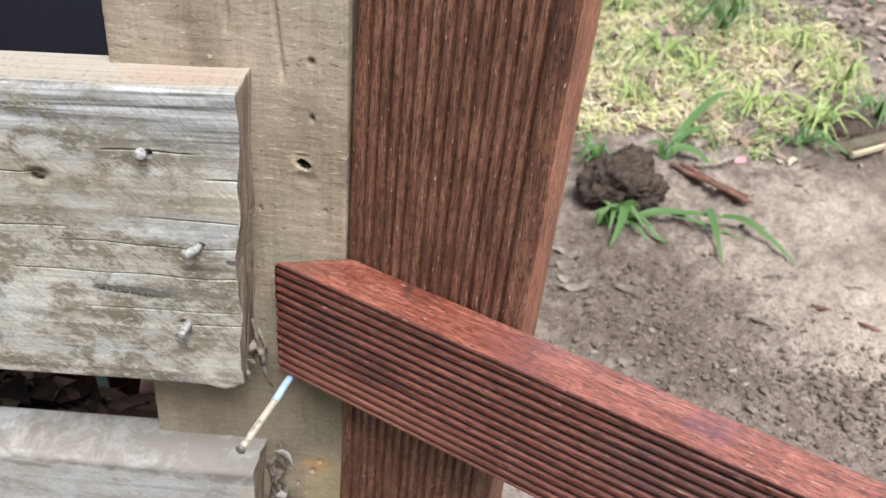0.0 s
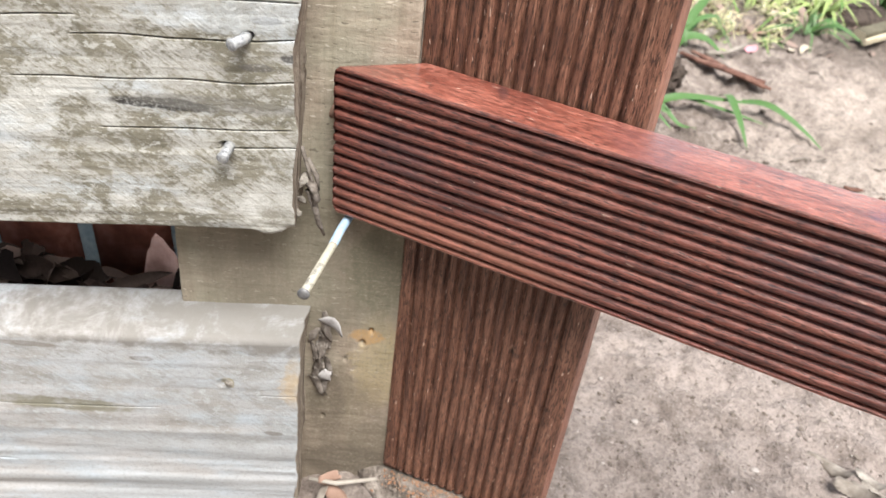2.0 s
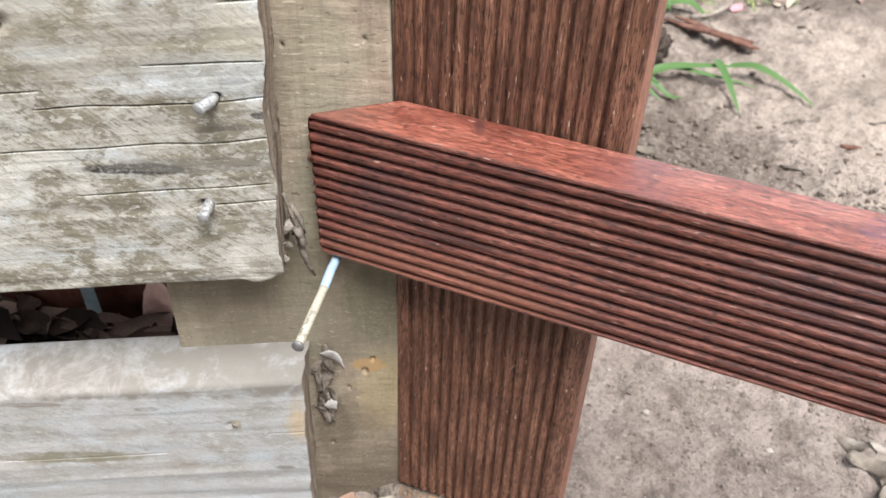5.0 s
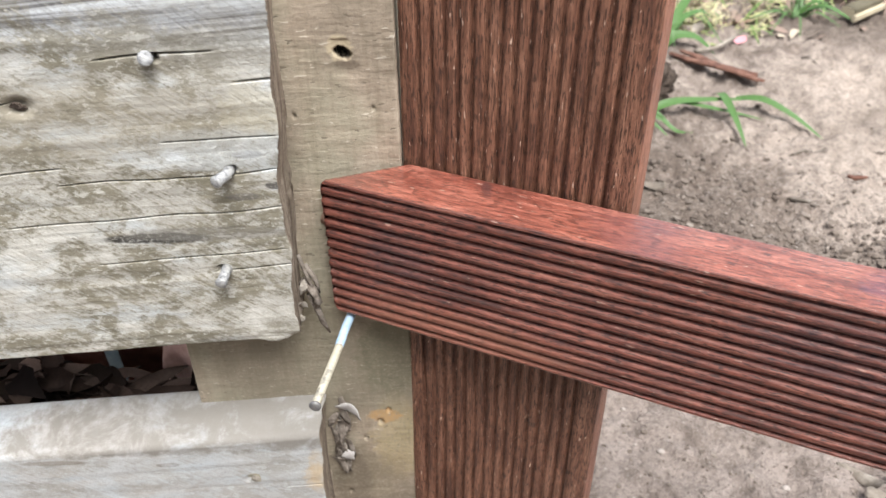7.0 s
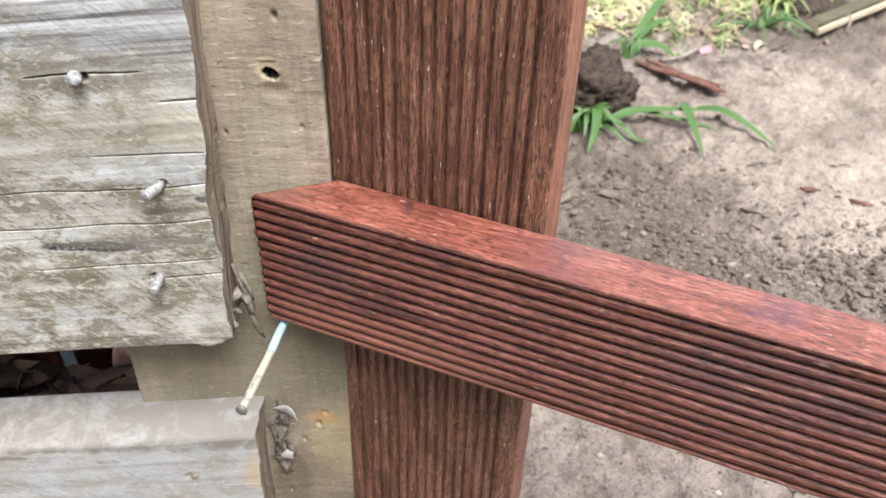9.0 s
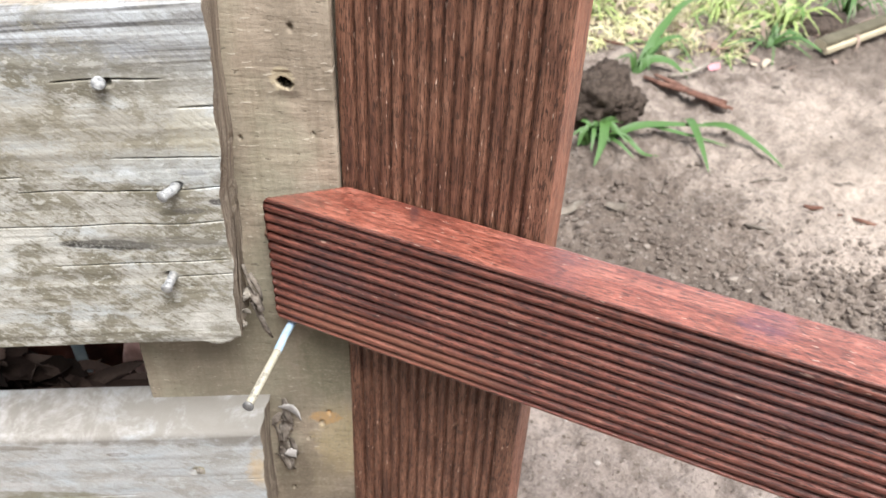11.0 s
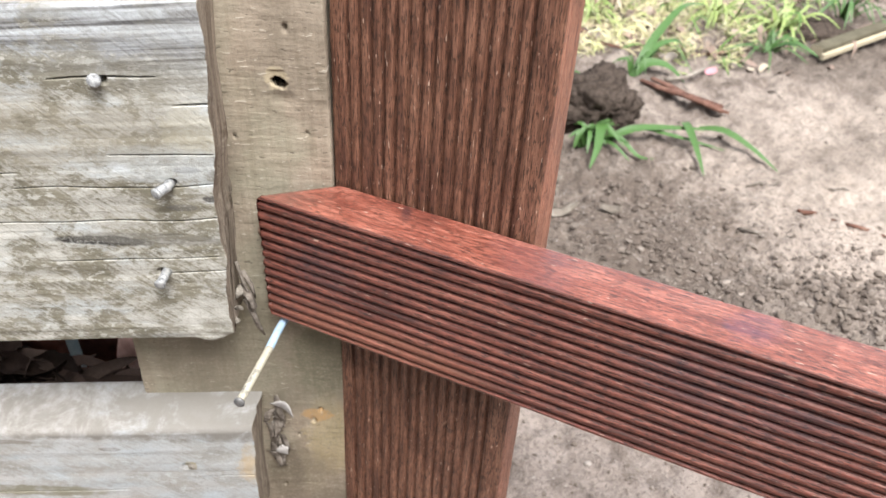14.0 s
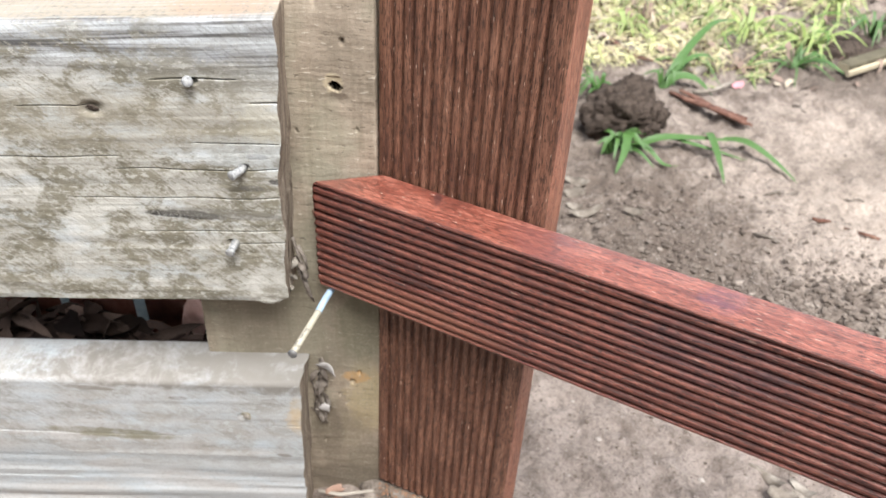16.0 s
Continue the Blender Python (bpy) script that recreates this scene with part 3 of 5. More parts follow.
def ground_z(x, y):
    x, y = np.asarray(x, float), np.asarray(y, float)
    near = np.clip(1 - np.maximum(np.abs(x - 0.4), np.abs(y - 0.9)) / 4.0, 0.15, 1)
    z = 0.030 * (fbm(x * 3.1, y * 3.1, 3) - 0.5) + 0.024 * (fbm(x * 14, y * 14, 11) - 0.5)
    z = z + near * (0.024 * (fbm(x * 48, y * 48, 23, 4) - 0.5) + 0.007 * (vnoise(x * 160, y * 160, 31) - 0.5))
    z = z + 0.020 * bump01(np.hypot((x - 0.015) / 1.25, y - 0.005), 0.15) - 0.018 * bump01(np.hypot(x - 0.16, y - 0.05), 0.06)
    bank = np.clip((-0.04 - x) / 0.06, 0, 1) * np.clip((y - 0.055) / 0.03, 0, 1) * np.clip((1.6 - y) / 0.8, 0, 1)
    z = z + (0.068 - 0.032 * np.clip((y - 0.12) / 0.07, 0, 1)) * bank
    z = z - 0.02 * np.clip((-0.06 - x) / 0.05, 0, 1) * np.clip((0.04 - y) / 0.03, 0, 1)
    z = z + 0.05 * bump01(np.hypot((x - 1.25) / 1.3, y - 1.75), 0.55)
    return z


def axis(lo, hi, step, reach):
    mid = np.arange(lo, hi, step)
    out, d, v = [], step, hi
    while v < reach:
        out.append(v)
        d *= 1.28
        v += d
    low, d, v = [], step, lo
    while v > -reach:
        d *= 1.28
        v -= d
        low.append(v)
    return np.r_[low[::-1], mid, out]


gx, gy = axis(-0.35, 1.35, 0.0045, 60), axis(-0.15, 2.2, 0.0055, 60)
X, Y = np.meshgrid(gx, gy, indexing="ij")
Z = ground_z(X, Y)
ni, nj = X.shape
idx = np.arange(ni * nj).reshape(ni, nj)
quads = np.stack([idx[:-1, :-1], idx[1:, :-1], idx[1:, 1:], idx[:-1, 1:]], -1).reshape(-1, 4)
ground = mesh_object("ground", np.stack([X, Y, Z], -1).reshape(-1, 3), quads.tolist(), SOIL)
tagged(ground, "bare trodden brown garden soil with crumbs and damp patches", "ground", kind="structure")

WALL = plain_material("grey_brown_render", ((0.28, 0.26, 0.23), (0.36, 0.335, 0.30)), 9, 0.9, 0.2, 0.4, 0.003)


def build_sky_blocker():
    """An unseen wall, added behind the camera to block low sky light."""
    bm = bmesh.new()
    bmesh.ops.create_cube(bm, size=1, matrix=Matrix.Translation((0.2, -2.3, 0.80)) @ Matrix.Diagonal((9.0, 0.2, 2.2, 1)))
    bmesh.ops.bevel(bm, geom=bm.edges[:], offset=0.01, segments=2, affect="EDGES")
    tagged(part("sky_blocker_wall", bm, WALL, smooth=False), "plain grey-brown wall added out of view to block low sky light", "wall", kind="structure")


build_sky_blocker()

# ---- the fence end ----
CRACKS = ((-0.190, -0.131, 0.497, 0.0042), (-0.225, -0.104, 0.4265, 0.0028), (-0.26, -0.104, 0.402, 0.0022), (-0.215, -0.108, 0.3712, 0.0026), (-0.165, -0.106, 0.4475, 0.0020), (-0.150, -0.104, 0.360, 0.0024), (-0.124, -0.100, 0.4785, 0.0060), (-0.33, -0.22, 0.438, 0.002), (-0.285, -0.236, 0.4775, 0.0032))


def sleeper_one_relief(s, a, b, p):
    front = (a < 0.001) * 1.0
    g = 0.0008 * (fbm(s * 5, b * 150, 41, 3) - 0.5) + 0.0007 * (fbm(s * 2.5, b * 32 + 0.6 * np.sin(s * 9), 47, 3) - 0.5)
    up = np.clip((b - 0.485) / 0.05, 0, 1) * front
    g = g + up * 0.0042 * (fbm(s * 3 + 5, b * 75 + 2.2 * vnoise(s * 6, b * 0, 5), 53, 2) - 0.62)
    low = np.clip((0.335 - b) / 0.03, 0, 1)
    g = g + low * 0.003 * (fbm(s * 6, b * 90, 59, 2) - 0.6)
    for x0, x1, z0, w in CRACKS:
        line = z0 + 0.003 * (vnoise(s * 30, s * 0 + z0 * 900, 61) - 0.5)
        run = np.clip((s - x0) / 0.02, 0, 1) * np.clip((x1 - s) / 0.012, 0, 1)
        g = g - front * 0.010 * run * np.exp(-(((b - line) / np.where(b < line, 0.00028, max(0.0005, w * 0.15))) ** 4))
    g = g - front * 0.004 * bump01(np.hypot((s + 0.232) / 1.5, b - 0.476), 0.008)
    for x0, z0 in ((-0.160, 0.4955), (-0.1305, 0.4285), (-0.1445, 0.3615)):
        g = g - front * 0.008 * bump01(np.hypot(s - x0, b - z0), 0.0036)
    chip = bump01(np.hypot(s + 0.103, b - 0.297), 0.010)
    torn = bump01(np.hypot((s + 0.119) / 1.6, b - 0.298), 0.009) * (b < 0.305)
    return g - chip * 0.006 + torn * (0.0022 + 0.003 * (vnoise(s * 500, a * 500, 63) - 0.5)) + (a > 0.001) * 0.001 * (fbm(s * 40, p * 60, 67) - 0.5)


def sleeper_two_relief(s, a, b, p):
    g = 0.0005 * (fbm(s * 5, p * 150, 71, 3) - 0.5) + 0.0016 * (fbm(s * 2.5, p * 28, 77, 3) - 0.5)
    front = (a < 0.002) * 1.0
    low = np.clip((0.12 - b) / 0.04, 0, 1) * front
    g = g + low * 0.0046 * (fbm(s * 3.0, b * 82 + 1.2 * vnoise(s * 5, b * 0, 82), 81, 2) - 0.5)
    for x0, x1, z0 in ((-0.40, -0.212, 0.131), (-0.135, -0.10, 0.148), (-0.46, -0.33, 0.062)):
        line = z0 + 0.003 * (vnoise(s * 25, s * 0 + z0 * 700, 83) - 0.5)
        g = g - front * 0.010 * np.clip((s - x0) / 0.02, 0, 1) * np.clip((x1 - s) / 0.015, 0, 1) * np.exp(-(((b - line) / np.where(b < line, 0.00025, 0.0006)) ** 4))
    g = g - 0.002 * bump01(np.hypot(s + 0.162, b - 0.160), 0.006) * front
    return g


def along(lo, fine, hi, coarse_step, step):
    return np.r_[np.arange(lo, fine, coarse_step), np.arange(fine, hi - step * 0.5, step), hi]


def ragged(s, a, b, end):
    """How far a sawn and weathered end runs in and out over its height and depth."""
    near = np.clip((s - end + 0.012) / 0.012, 0, 1)
    wave = 0.0060 * (fbm(b * 38, a * 30, 143, 3) - 0.5) + 0.0011 * (fbm(b * 330, a * 60, 147, 3) - 0.5)
    return near * (wave - 0.002 * (a > 0.02) * vnoise(b * 160, a * 90, 151))


def build_sleepers():
    one = sweep("weathered_sleeper", rounded_box(0, 0.050, 0.299, 0.537, 0.0035, 0.005, 0.0003), along(-1.05, -0.345, -0.105, 0.03, 0.0012),
                lambda s, a, b: (s + 0.05 * (b - 0.42) + ragged(s, a, b, -0.105), a, b + 0.07 * (s + 0.105)), [SLEEPER, END_GRAIN], relief=sleeper_one_relief, end_slot=1)
    tagged(one, "weathered grey timber sleeper with lichen, checks and loose nails", "sleeper", "fence sleepers")
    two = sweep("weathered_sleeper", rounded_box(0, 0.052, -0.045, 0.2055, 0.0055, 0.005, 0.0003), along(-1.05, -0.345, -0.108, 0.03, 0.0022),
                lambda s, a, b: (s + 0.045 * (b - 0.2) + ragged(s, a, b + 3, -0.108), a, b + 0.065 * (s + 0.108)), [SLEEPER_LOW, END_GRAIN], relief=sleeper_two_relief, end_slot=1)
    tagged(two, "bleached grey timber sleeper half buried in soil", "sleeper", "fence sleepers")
    return one, two


def post_relief(s, a, b, p):
    front = (b < 0.038) * 1.0
    g = 0.0006 * (fbm(s * 260, a * 40, 91, 2) - 0.5) + 0.0012 * (fbm(s * 5, a * 60, 95, 3) - 0.5)
    hx, hz = np.abs(a + 0.0795), np.abs(s - 0.474)
    g = g - front * 0.0008 * np.clip((0.0050 - np.maximum(hx, np.abs(s - 0.477))) / 0.001, 0, 1)
    g = g - front * 0.06 * np.clip((0.0041 - np.hypot(a + 0.0782 + 0.3 * (s - 0.474), (s - 0.4735) * 1.1) - 0.0009 * (vnoise(a * 700, s * 700, 5) - 0.5)) / 0.0006, 0, 1)
    g = g - front * 0.0015 * bump01(np.hypot(a + 0.076, s - 0.463), 0.010)
    for x0, z0, r in ((-0.074, 0.545, 0.0032), (-0.073, 0.508, 0.0022), (-0.063, 0.441, 0.0013), (-0.107, 0.437, 0.0013), (-0.068, 0.172, 0.003), (-0.080, 0.153, 0.0022), (-0.095, 0.085, 0.002), (-0.062, 0.185, 0.0025)):
        g = g - front * 0.005 * bump01(np.hypot(a - x0, (s - z0) * 0.8), r)
    g = g - front * 0.004 * np.exp(-(((a + 0.125) / 0.0018) ** 2)) * np.clip((s - 0.555) / 0.02, 0, 1)
    g = g - front * 0.003 * np.exp(-(((a + 0.094 + 0.1 * (s - 0.56)) / 0.0012) ** 2)) * np.clip((s - 0.53) / 0.01, 0, 1) * np.clip((0.6 - s) / 0.03, 0, 1)
    return g


def build_post():
    st = np.r_[np.arange(-0.25, -0.03, 0.04), np.arange(-0.02, 0.462, 0.0018), np.arange(0.4625, 0.488, 0.0006), np.arange(0.489, 0.66, 0.0018), 0.72, 0.82, 0.95]
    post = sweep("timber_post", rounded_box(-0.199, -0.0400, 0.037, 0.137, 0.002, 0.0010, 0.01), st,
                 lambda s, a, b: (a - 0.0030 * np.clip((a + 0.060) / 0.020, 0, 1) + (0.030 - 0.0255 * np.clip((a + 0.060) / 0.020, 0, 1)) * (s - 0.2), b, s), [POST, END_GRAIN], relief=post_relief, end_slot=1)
    return tagged(post, "tan rough-sawn treated pine post with an empty nail hole", "post")


def reeded(width, flat_lo, flat_hi, count, thick, depth, r=0.003, groove=0.0015, crown=(0.5, 2.4)):
    """Section of a decking board: one reeded face at b = 0 (towards -b), the others plain. a runs from 0 to width."""
    pts = []
    lo, hi = flat_lo, width - flat_hi
    pitch = (hi - lo) / count
    arc = [(1 - math.cos(t), 1 - math.sin(t)) for t in np.linspace(0, math.pi / 2, 6)]
    pts += [(r * x, r * y) for x, y in arc]
    if flat_lo > r * 1.5:
        pts += [(v, 0.0) for v in np.linspace(r, lo - 0.0012, 4)[1:]]
    for k in range(count + 1):
        c = lo + k * pitch
        pts += [(c - groove, depth * 0.42), (c - groove * 0.53, depth), (c + groove * 0.53, depth), (c + groove, depth * 0.42)]
        if k < count:
            for q in (0.22, 0.36, 0.5, 0.64, 0.78):
                pts.append((c + pitch * q, depth * crown[0] * abs(2 * q - 1) ** crown[1]))
    if flat_hi > r * 1.5:
        pts += [(v, 0.0) for v in np.linspace(hi + 0.0012, width - r, 4)[:-1]]
    pts += [(width - r * x, r * y) for x, y in arc[::-1]]
    pts += [(width - r * x, thick - r * y) for x, y in arc]
    pts += [(width * q, thick) for q in (0.75, 0.5, 0.25)]
    pts += [(r * x, thick - r * y) for x, y in arc[::-1]]
    out = []
    for p in pts:
        if not out or math.dist(p, out[-1]) > 1e-5:
            out.append(p)
    return out


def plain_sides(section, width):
    """Slot 1 for the planed edges and back of a board, in lifted tones, 0 for its reeded face."""
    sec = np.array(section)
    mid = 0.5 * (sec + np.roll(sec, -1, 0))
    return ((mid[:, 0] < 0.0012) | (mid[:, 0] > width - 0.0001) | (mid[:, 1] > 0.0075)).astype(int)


def board_relief(seed):
    def relief(s, a, b, p):
        return 0.0005 * (fbm(s * 30, p * 200, seed, 2) - 0.5) + 0.0006 * (fbm(s * 5, p * 25, seed + 3, 2) - 0.5)
    return relief


def build_upright():
    """The reeded board that stands beside the post, turned towards the path."""
    st = np.r_[np.linspace(0.036, 0.66, 180), 0.75, 0.92]

    def place(s, a, b):
        foot = np.clip((0.12 - s) / 0.084, 0, 1)
        u = -0.0562 + a + 0.006 * (s - 0.3)
        n = 0.0145 + 0.026 * (s - 0.2) + b
        return UX * u + NX * n, UY * u + NY * n, s + foot * 0.10 * (a - 0.03)

    sec = reeded(0.1358, 0.0115, 0.0158, 14, 0.033, 0.0030, 0.003, 0.0013, (0.42, 2.4))
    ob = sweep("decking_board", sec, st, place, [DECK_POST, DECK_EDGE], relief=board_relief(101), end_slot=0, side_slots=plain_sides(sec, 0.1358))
    return tagged(ob, "dark red-brown oiled reeded decking board standing upright", "board", "decking boards")


def build_rail():
    """The reeded board that crosses in front, its end cut to lie on the post."""
    st = np.r_[np.linspace(0.0, 0.06, 30), np.linspace(0.064, 0.70, 150)]

    def place(s, a, b):
        n = -0.0160 + b - 0.03 * (0.1 - a) * 0.5
        cut = (0.906 * n - 0.0362) / 0.4226
        corner = 0.004 * np.clip((0.006 - a) / 0.006, 0, 1) ** 2 + 0.003 * np.clip((a - 0.095) / 0.005, 0, 1) ** 2
        first = np.maximum(-0.0905 + corner, cut)
        fade = np.clip(1 - s / 0.06, 0, 1)
        u = -0.0905 + s + fade * (first + 0.0905)
        return UX * u + NX * n, UY * u + NY * n, 0.3025 + a + 0.012 * (u + 0.09) - 0.05 * np.maximum(u, 0) * (0.1 - a)

    sec = reeded(0.100, 0.0035, 0.0035, 12, 0.034, 0.0060, 0.0013, 0.0012, (0.38, 2.6))
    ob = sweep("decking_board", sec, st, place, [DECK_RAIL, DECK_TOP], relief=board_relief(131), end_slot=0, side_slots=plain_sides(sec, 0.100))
    return tagged(ob, "red oiled reeded decking board laid across as a rail", "board", "decking boards")


def nail(label, base, bend, head, radius, head_radius, mats, group=""):
    holder = thing("nail", label, "nail", group, base)
    o = Vector(base)
    v, f = tube([Vector(p) - o for p in (base, bend, head)], [radius] * 3, 12)
    mesh_object("shank", v, f, mats[0], holder)
    d = (Vector(head) - Vector(bend)).normalized()
    h = Vector(head) - o
    v, f = tube([h - d * 0.0006, h + d * 0.0002, h + d * 0.0012, h + d * 0.0018], [head_radius * 0.8, head_radius, head_radius, head_radius * 0.72], 14)
    mesh_object("head", v, f, mats[1], holder)
    return holder


def build_nails():
    long_nail = nail("long pale nail sticking out of the post under the board", (-0.0765, 0.048, 0.2960), (-0.083, 0.005, 0.2975), (-0.0945, -0.0570, 0.3035), 0.0026, 0.0036, (NAIL_PALE, NAIL_DULL))
    o = Vector(long_nail.location)
    a, b = Vector((-0.0765, 0.0365, 0.2963)) - o, Vector((-0.0822, 0.012, 0.2973)) - o
    v, f = tube([a, b, Vector((-0.0851, -0.0062, 0.2986)) - o], [0.0029, 0.0029, 0.0028], 12)
    mesh_object("coating", v, f, NAIL_BLUE, long_nail, "bluish white coating near the wood")
    group = "sleeper nails"
    nail("grey nail head standing just proud of a split", (-0.1600, 0.006, 0.4915), (-0.1592, -0.001, 0.4925), (-0.1583, -0.0040, 0.4938), 0.0030, 0.0038, (NAIL, NAIL), group)
    nail("bent galvanised nail half pulled from the sleeper", (-0.1310, 0.006, 0.4262), (-0.1318, -0.003, 0.4264), (-0.1358, -0.0105, 0.4268), 0.0031, 0.0035, (NAIL, NAIL), group)
    nail("galvanised nail half pulled from the sleeper", (-0.1445, 0.006, 0.3590), (-0.1448, -0.005, 0.3592), (-0.1456, -0.0120, 0.3590), 0.0030, 0.0035, (NAIL, NAIL), group)



build_sleepers()
build_post()
build_upright()
build_rail()
build_nails()


# ---- debris at the fence ----
def build_splinters():
    """Torn fibres that hang from the end of the upper sleeper."""
    sleeper = bpy.data.objects["weathered_sleeper"]
    for pts, r in ((((-0.1085, 0.028, 0.345), (-0.1045, 0.022, 0.335), (-0.1005, 0.020, 0.322), (-0.1020, 0.018, 0.312)), 0.0011),
                   (((-0.1080, 0.026, 0.325), (-0.1010, 0.020, 0.322), (-0.0985, 0.018, 0.314), (-0.1015, 0.020, 0.305)), 0.0028),
                   (((-0.1040, 0.022, 0.318), (-0.1000, 0.020, 0.306), (-0.0975, 0.020, 0.294), (-0.0945, 0.022, 0.283)), 0.0019),
                   (((-0.1060, 0.030, 0.335), (-0.0995, 0.024, 0.328), (-0.0975, 0.022, 0.318)), 0.0016)):
        v, f = tube(pts, [r * (0.7 + 0.6 * hash2(np.array([k]), np.array([3]), 5)[0]) for k in range(len(pts) - 1)] + [r * 0.35], 7)
        mesh_object("splinter", v, f, PINE_CHIP, sleeper, "frayed grey-brown wood fibre")
    for k, (c, ax, ay, size) in enumerate((((-0.1120, 0.008, 0.3080), (1, 0.3, 0.25), (0, 0.3, 1), (0.0055, 0.0032)), ((-0.1085, 0.014, 0.3160), (0.5, 0.6, -0.8), (0.7, 0, 0.6), (0.005, 0.0024)),
                                           ((-0.1065, 0.016, 0.3280), (0.2, 0.3, 1), (1, 0.2, 0), (0.0055, 0.0022)))):
        flake("torn_chip", TORN, c, ax, ay, size, 140 + k, "", "", 0.3, parent=sleeper, thick=0.003)


def flake(name, mat, centre, ax, ay, size, seed, label, category, curl=0.25, n=9, parent=None, thick=0.0016):
    """A thin warped plate with a ragged outline, with thickness."""
    c, ax, ay = Vector(centre), Vector(ax).normalized(), Vector(ay).normalized()
    up = ax.cross(ay).normalized()
    rim, verts, faces = 20, [], []
    rings = (0.0, 0.35, 0.7, 1.0)
    for side in (1, -1):
        for q in rings[1:]:
            for k in range(rim):
                t = 2 * math.pi * k / rim
                rag = 1 + 0.5 * noise.noise(Vector((math.cos(t) * 1.6, math.sin(t) * 1.6, seed * 2.3)))
                x, y = math.cos(t) * q * rag * size[0], math.sin(t) * q * rag * size[1]
                w = curl * (x * x / size[0] - y * y / size[1] * 0.6) + 0.18 * min(size) * noise.noise(Vector((x * 60, y * 60, seed)))
                verts.append(c + ax * x + ay * y + up * (w + side * thick * 0.5 * (1.05 - q)))
    m = rim * 3
    for s0, flip in ((0, False), (m, True)):
        for r in range(2):
            for k in range(rim):
                j = (k + 1) % rim
                q = (s0 + r * rim + k, s0 + (r + 1) * rim + k, s0 + (r + 1) * rim + j, s0 + r * rim + j)
                faces.append(q[::-1] if flip else q)
        cap = tuple(s0 + k for k in range(rim))
        faces.append(cap[::-1] if flip else cap)
    for k in range(rim):
        j = (k + 1) % rim
        faces.append((2 * rim + k, m + 2 * rim + k, m + 2 * rim + j, 2 * rim + j))
    ob = mesh_object(name, verts, faces, mat, parent)
    return tagged(ob, label, category)


def build_fence_debris():
    clump = thing("debris_clump", "ragged clump of grey rotten wood slivers stuck on the post", "debris", place=(0, 0, 0))
    rng = random.Random(12)
    for k in range(15):
        z = 0.118 + 0.072 * k / 14
        c = (-0.0985 + rng.uniform(-0.006, 0.005), 0.0345 + rng.uniform(-0.002, 0.001), z)
        flake("sliver", PINE_CHIP, c, (rng.uniform(-0.5, 0.5), rng.uniform(-0.3, 0.3), 1), (1, rng.uniform(-0.6, 0.3), 0), (rng.uniform(0.007, 0.016), rng.uniform(0.002, 0.0055)), 50 + k, "", "", rng.uniform(-0.4, 0.4), parent=clump, thick=0.0016)
    flake("pale_flake", PALE_CHIP, (-0.0905, 0.0300, 0.1955), (1, -0.3, -0.45), (0.2, -0.4, 1), (0.011, 0.006), 8, "pale papery flake on the post", "debris", 0.3, thick=0.002)
    flake("bark_flake", PALE_CHIP, (-0.096, 0.0315, 0.138), (0.3, -0.1, 1), (1, -0.2, 0), (0.008, 0.005), 9, "pale grey flake stuck on the post", "debris", 0.3, thick=0.003)
    flake("wood_chip", TAN_LEAF, (-0.0900, 0.0355, 0.368), (0.1, 0, 1), (1, 0, 0.1), (0.007, 0.0025), 12, "small tan chip of wood on the post", "debris", 0.2, thick=0.004)
    z0 = float(ground_z(-0.08, 0.02))
    v, f = tube([(-0.108, 0.024, z0 + 0.012), (-0.085, 0.020, z0 + 0.014), (-0.052, 0.026, z0 + 0.016)], [0.0019, 0.0021, 0.0017], 8)
    tagged(mesh_object("twig", v, f, PALE_ROOT), "short grey twig lying against the post", "twig")
    flake("dry_leaf", TAN_LEAF, (-0.084, 0.012, z0 + 0.006), (0.5, -1, 0.35), (1, 0.4, 0.2), (0.015, 0.0075), 19, "tan dry leaf on the soil by the post", "leaf", 0.25, thick=0.0008)
    flake("dry_leaf", TAN_LEAF, (-0.091, 0.024, z0 + 0.016), (1, 0.2, 0.2), (0.1, 0.6, 0.9), (0.010, 0.006), 16, "tan dry leaf on the soil by the post", "leaf", 0.25, thick=0.0008)
    flake("dry_leaf", GREY_LEAF, (-0.097, 0.012, z0 + 0.006), (0.2, 1, 0.2), (1, 0, 0.3), (0.012, 0.004), 18, "grey dry leaf on the soil by the post", "leaf", 0.25, thick=0.0008)


def build_bricks():
    row = thing("brick_edging", "row of upright red bricks with blue-grey joints behind the fence", "edging", place=(-0.4, 0.19, 0.05))
    o = Vector(row.location)
    me = None
    for k in range(9):
        x = -0.297 - 0.086 * (k - 1)
        if me is None:
            bm = bmesh.new()
            bmesh.ops.create_cube(bm, size=1, matrix=Matrix.Diagonal((0.072, 0.10, 0.24, 1)))
            bmesh.ops.bevel(bm, geom=bm.edges[:], offset=0.005, segments=2, affect="EDGES")
            ob = part("brick", bm, BRICK, row)
            me = ob.data
        else:
            ob = new("brick", me)
            ob.parent = row
        ob.location = Vector((x, 0.24 + 0.004 * (k % 2), 0.14)) - o
        bm = bmesh.new()
        bmesh.ops.create_cube(bm, size=1, matrix=Matrix.Translation(Vector((x + 0.043, 0.247, 0.13)) - o) @ Matrix.Diagonal((0.0138, 0.094, 0.22, 1)))
        part("mortar_joint", bm, MORTAR, row, smooth=False)


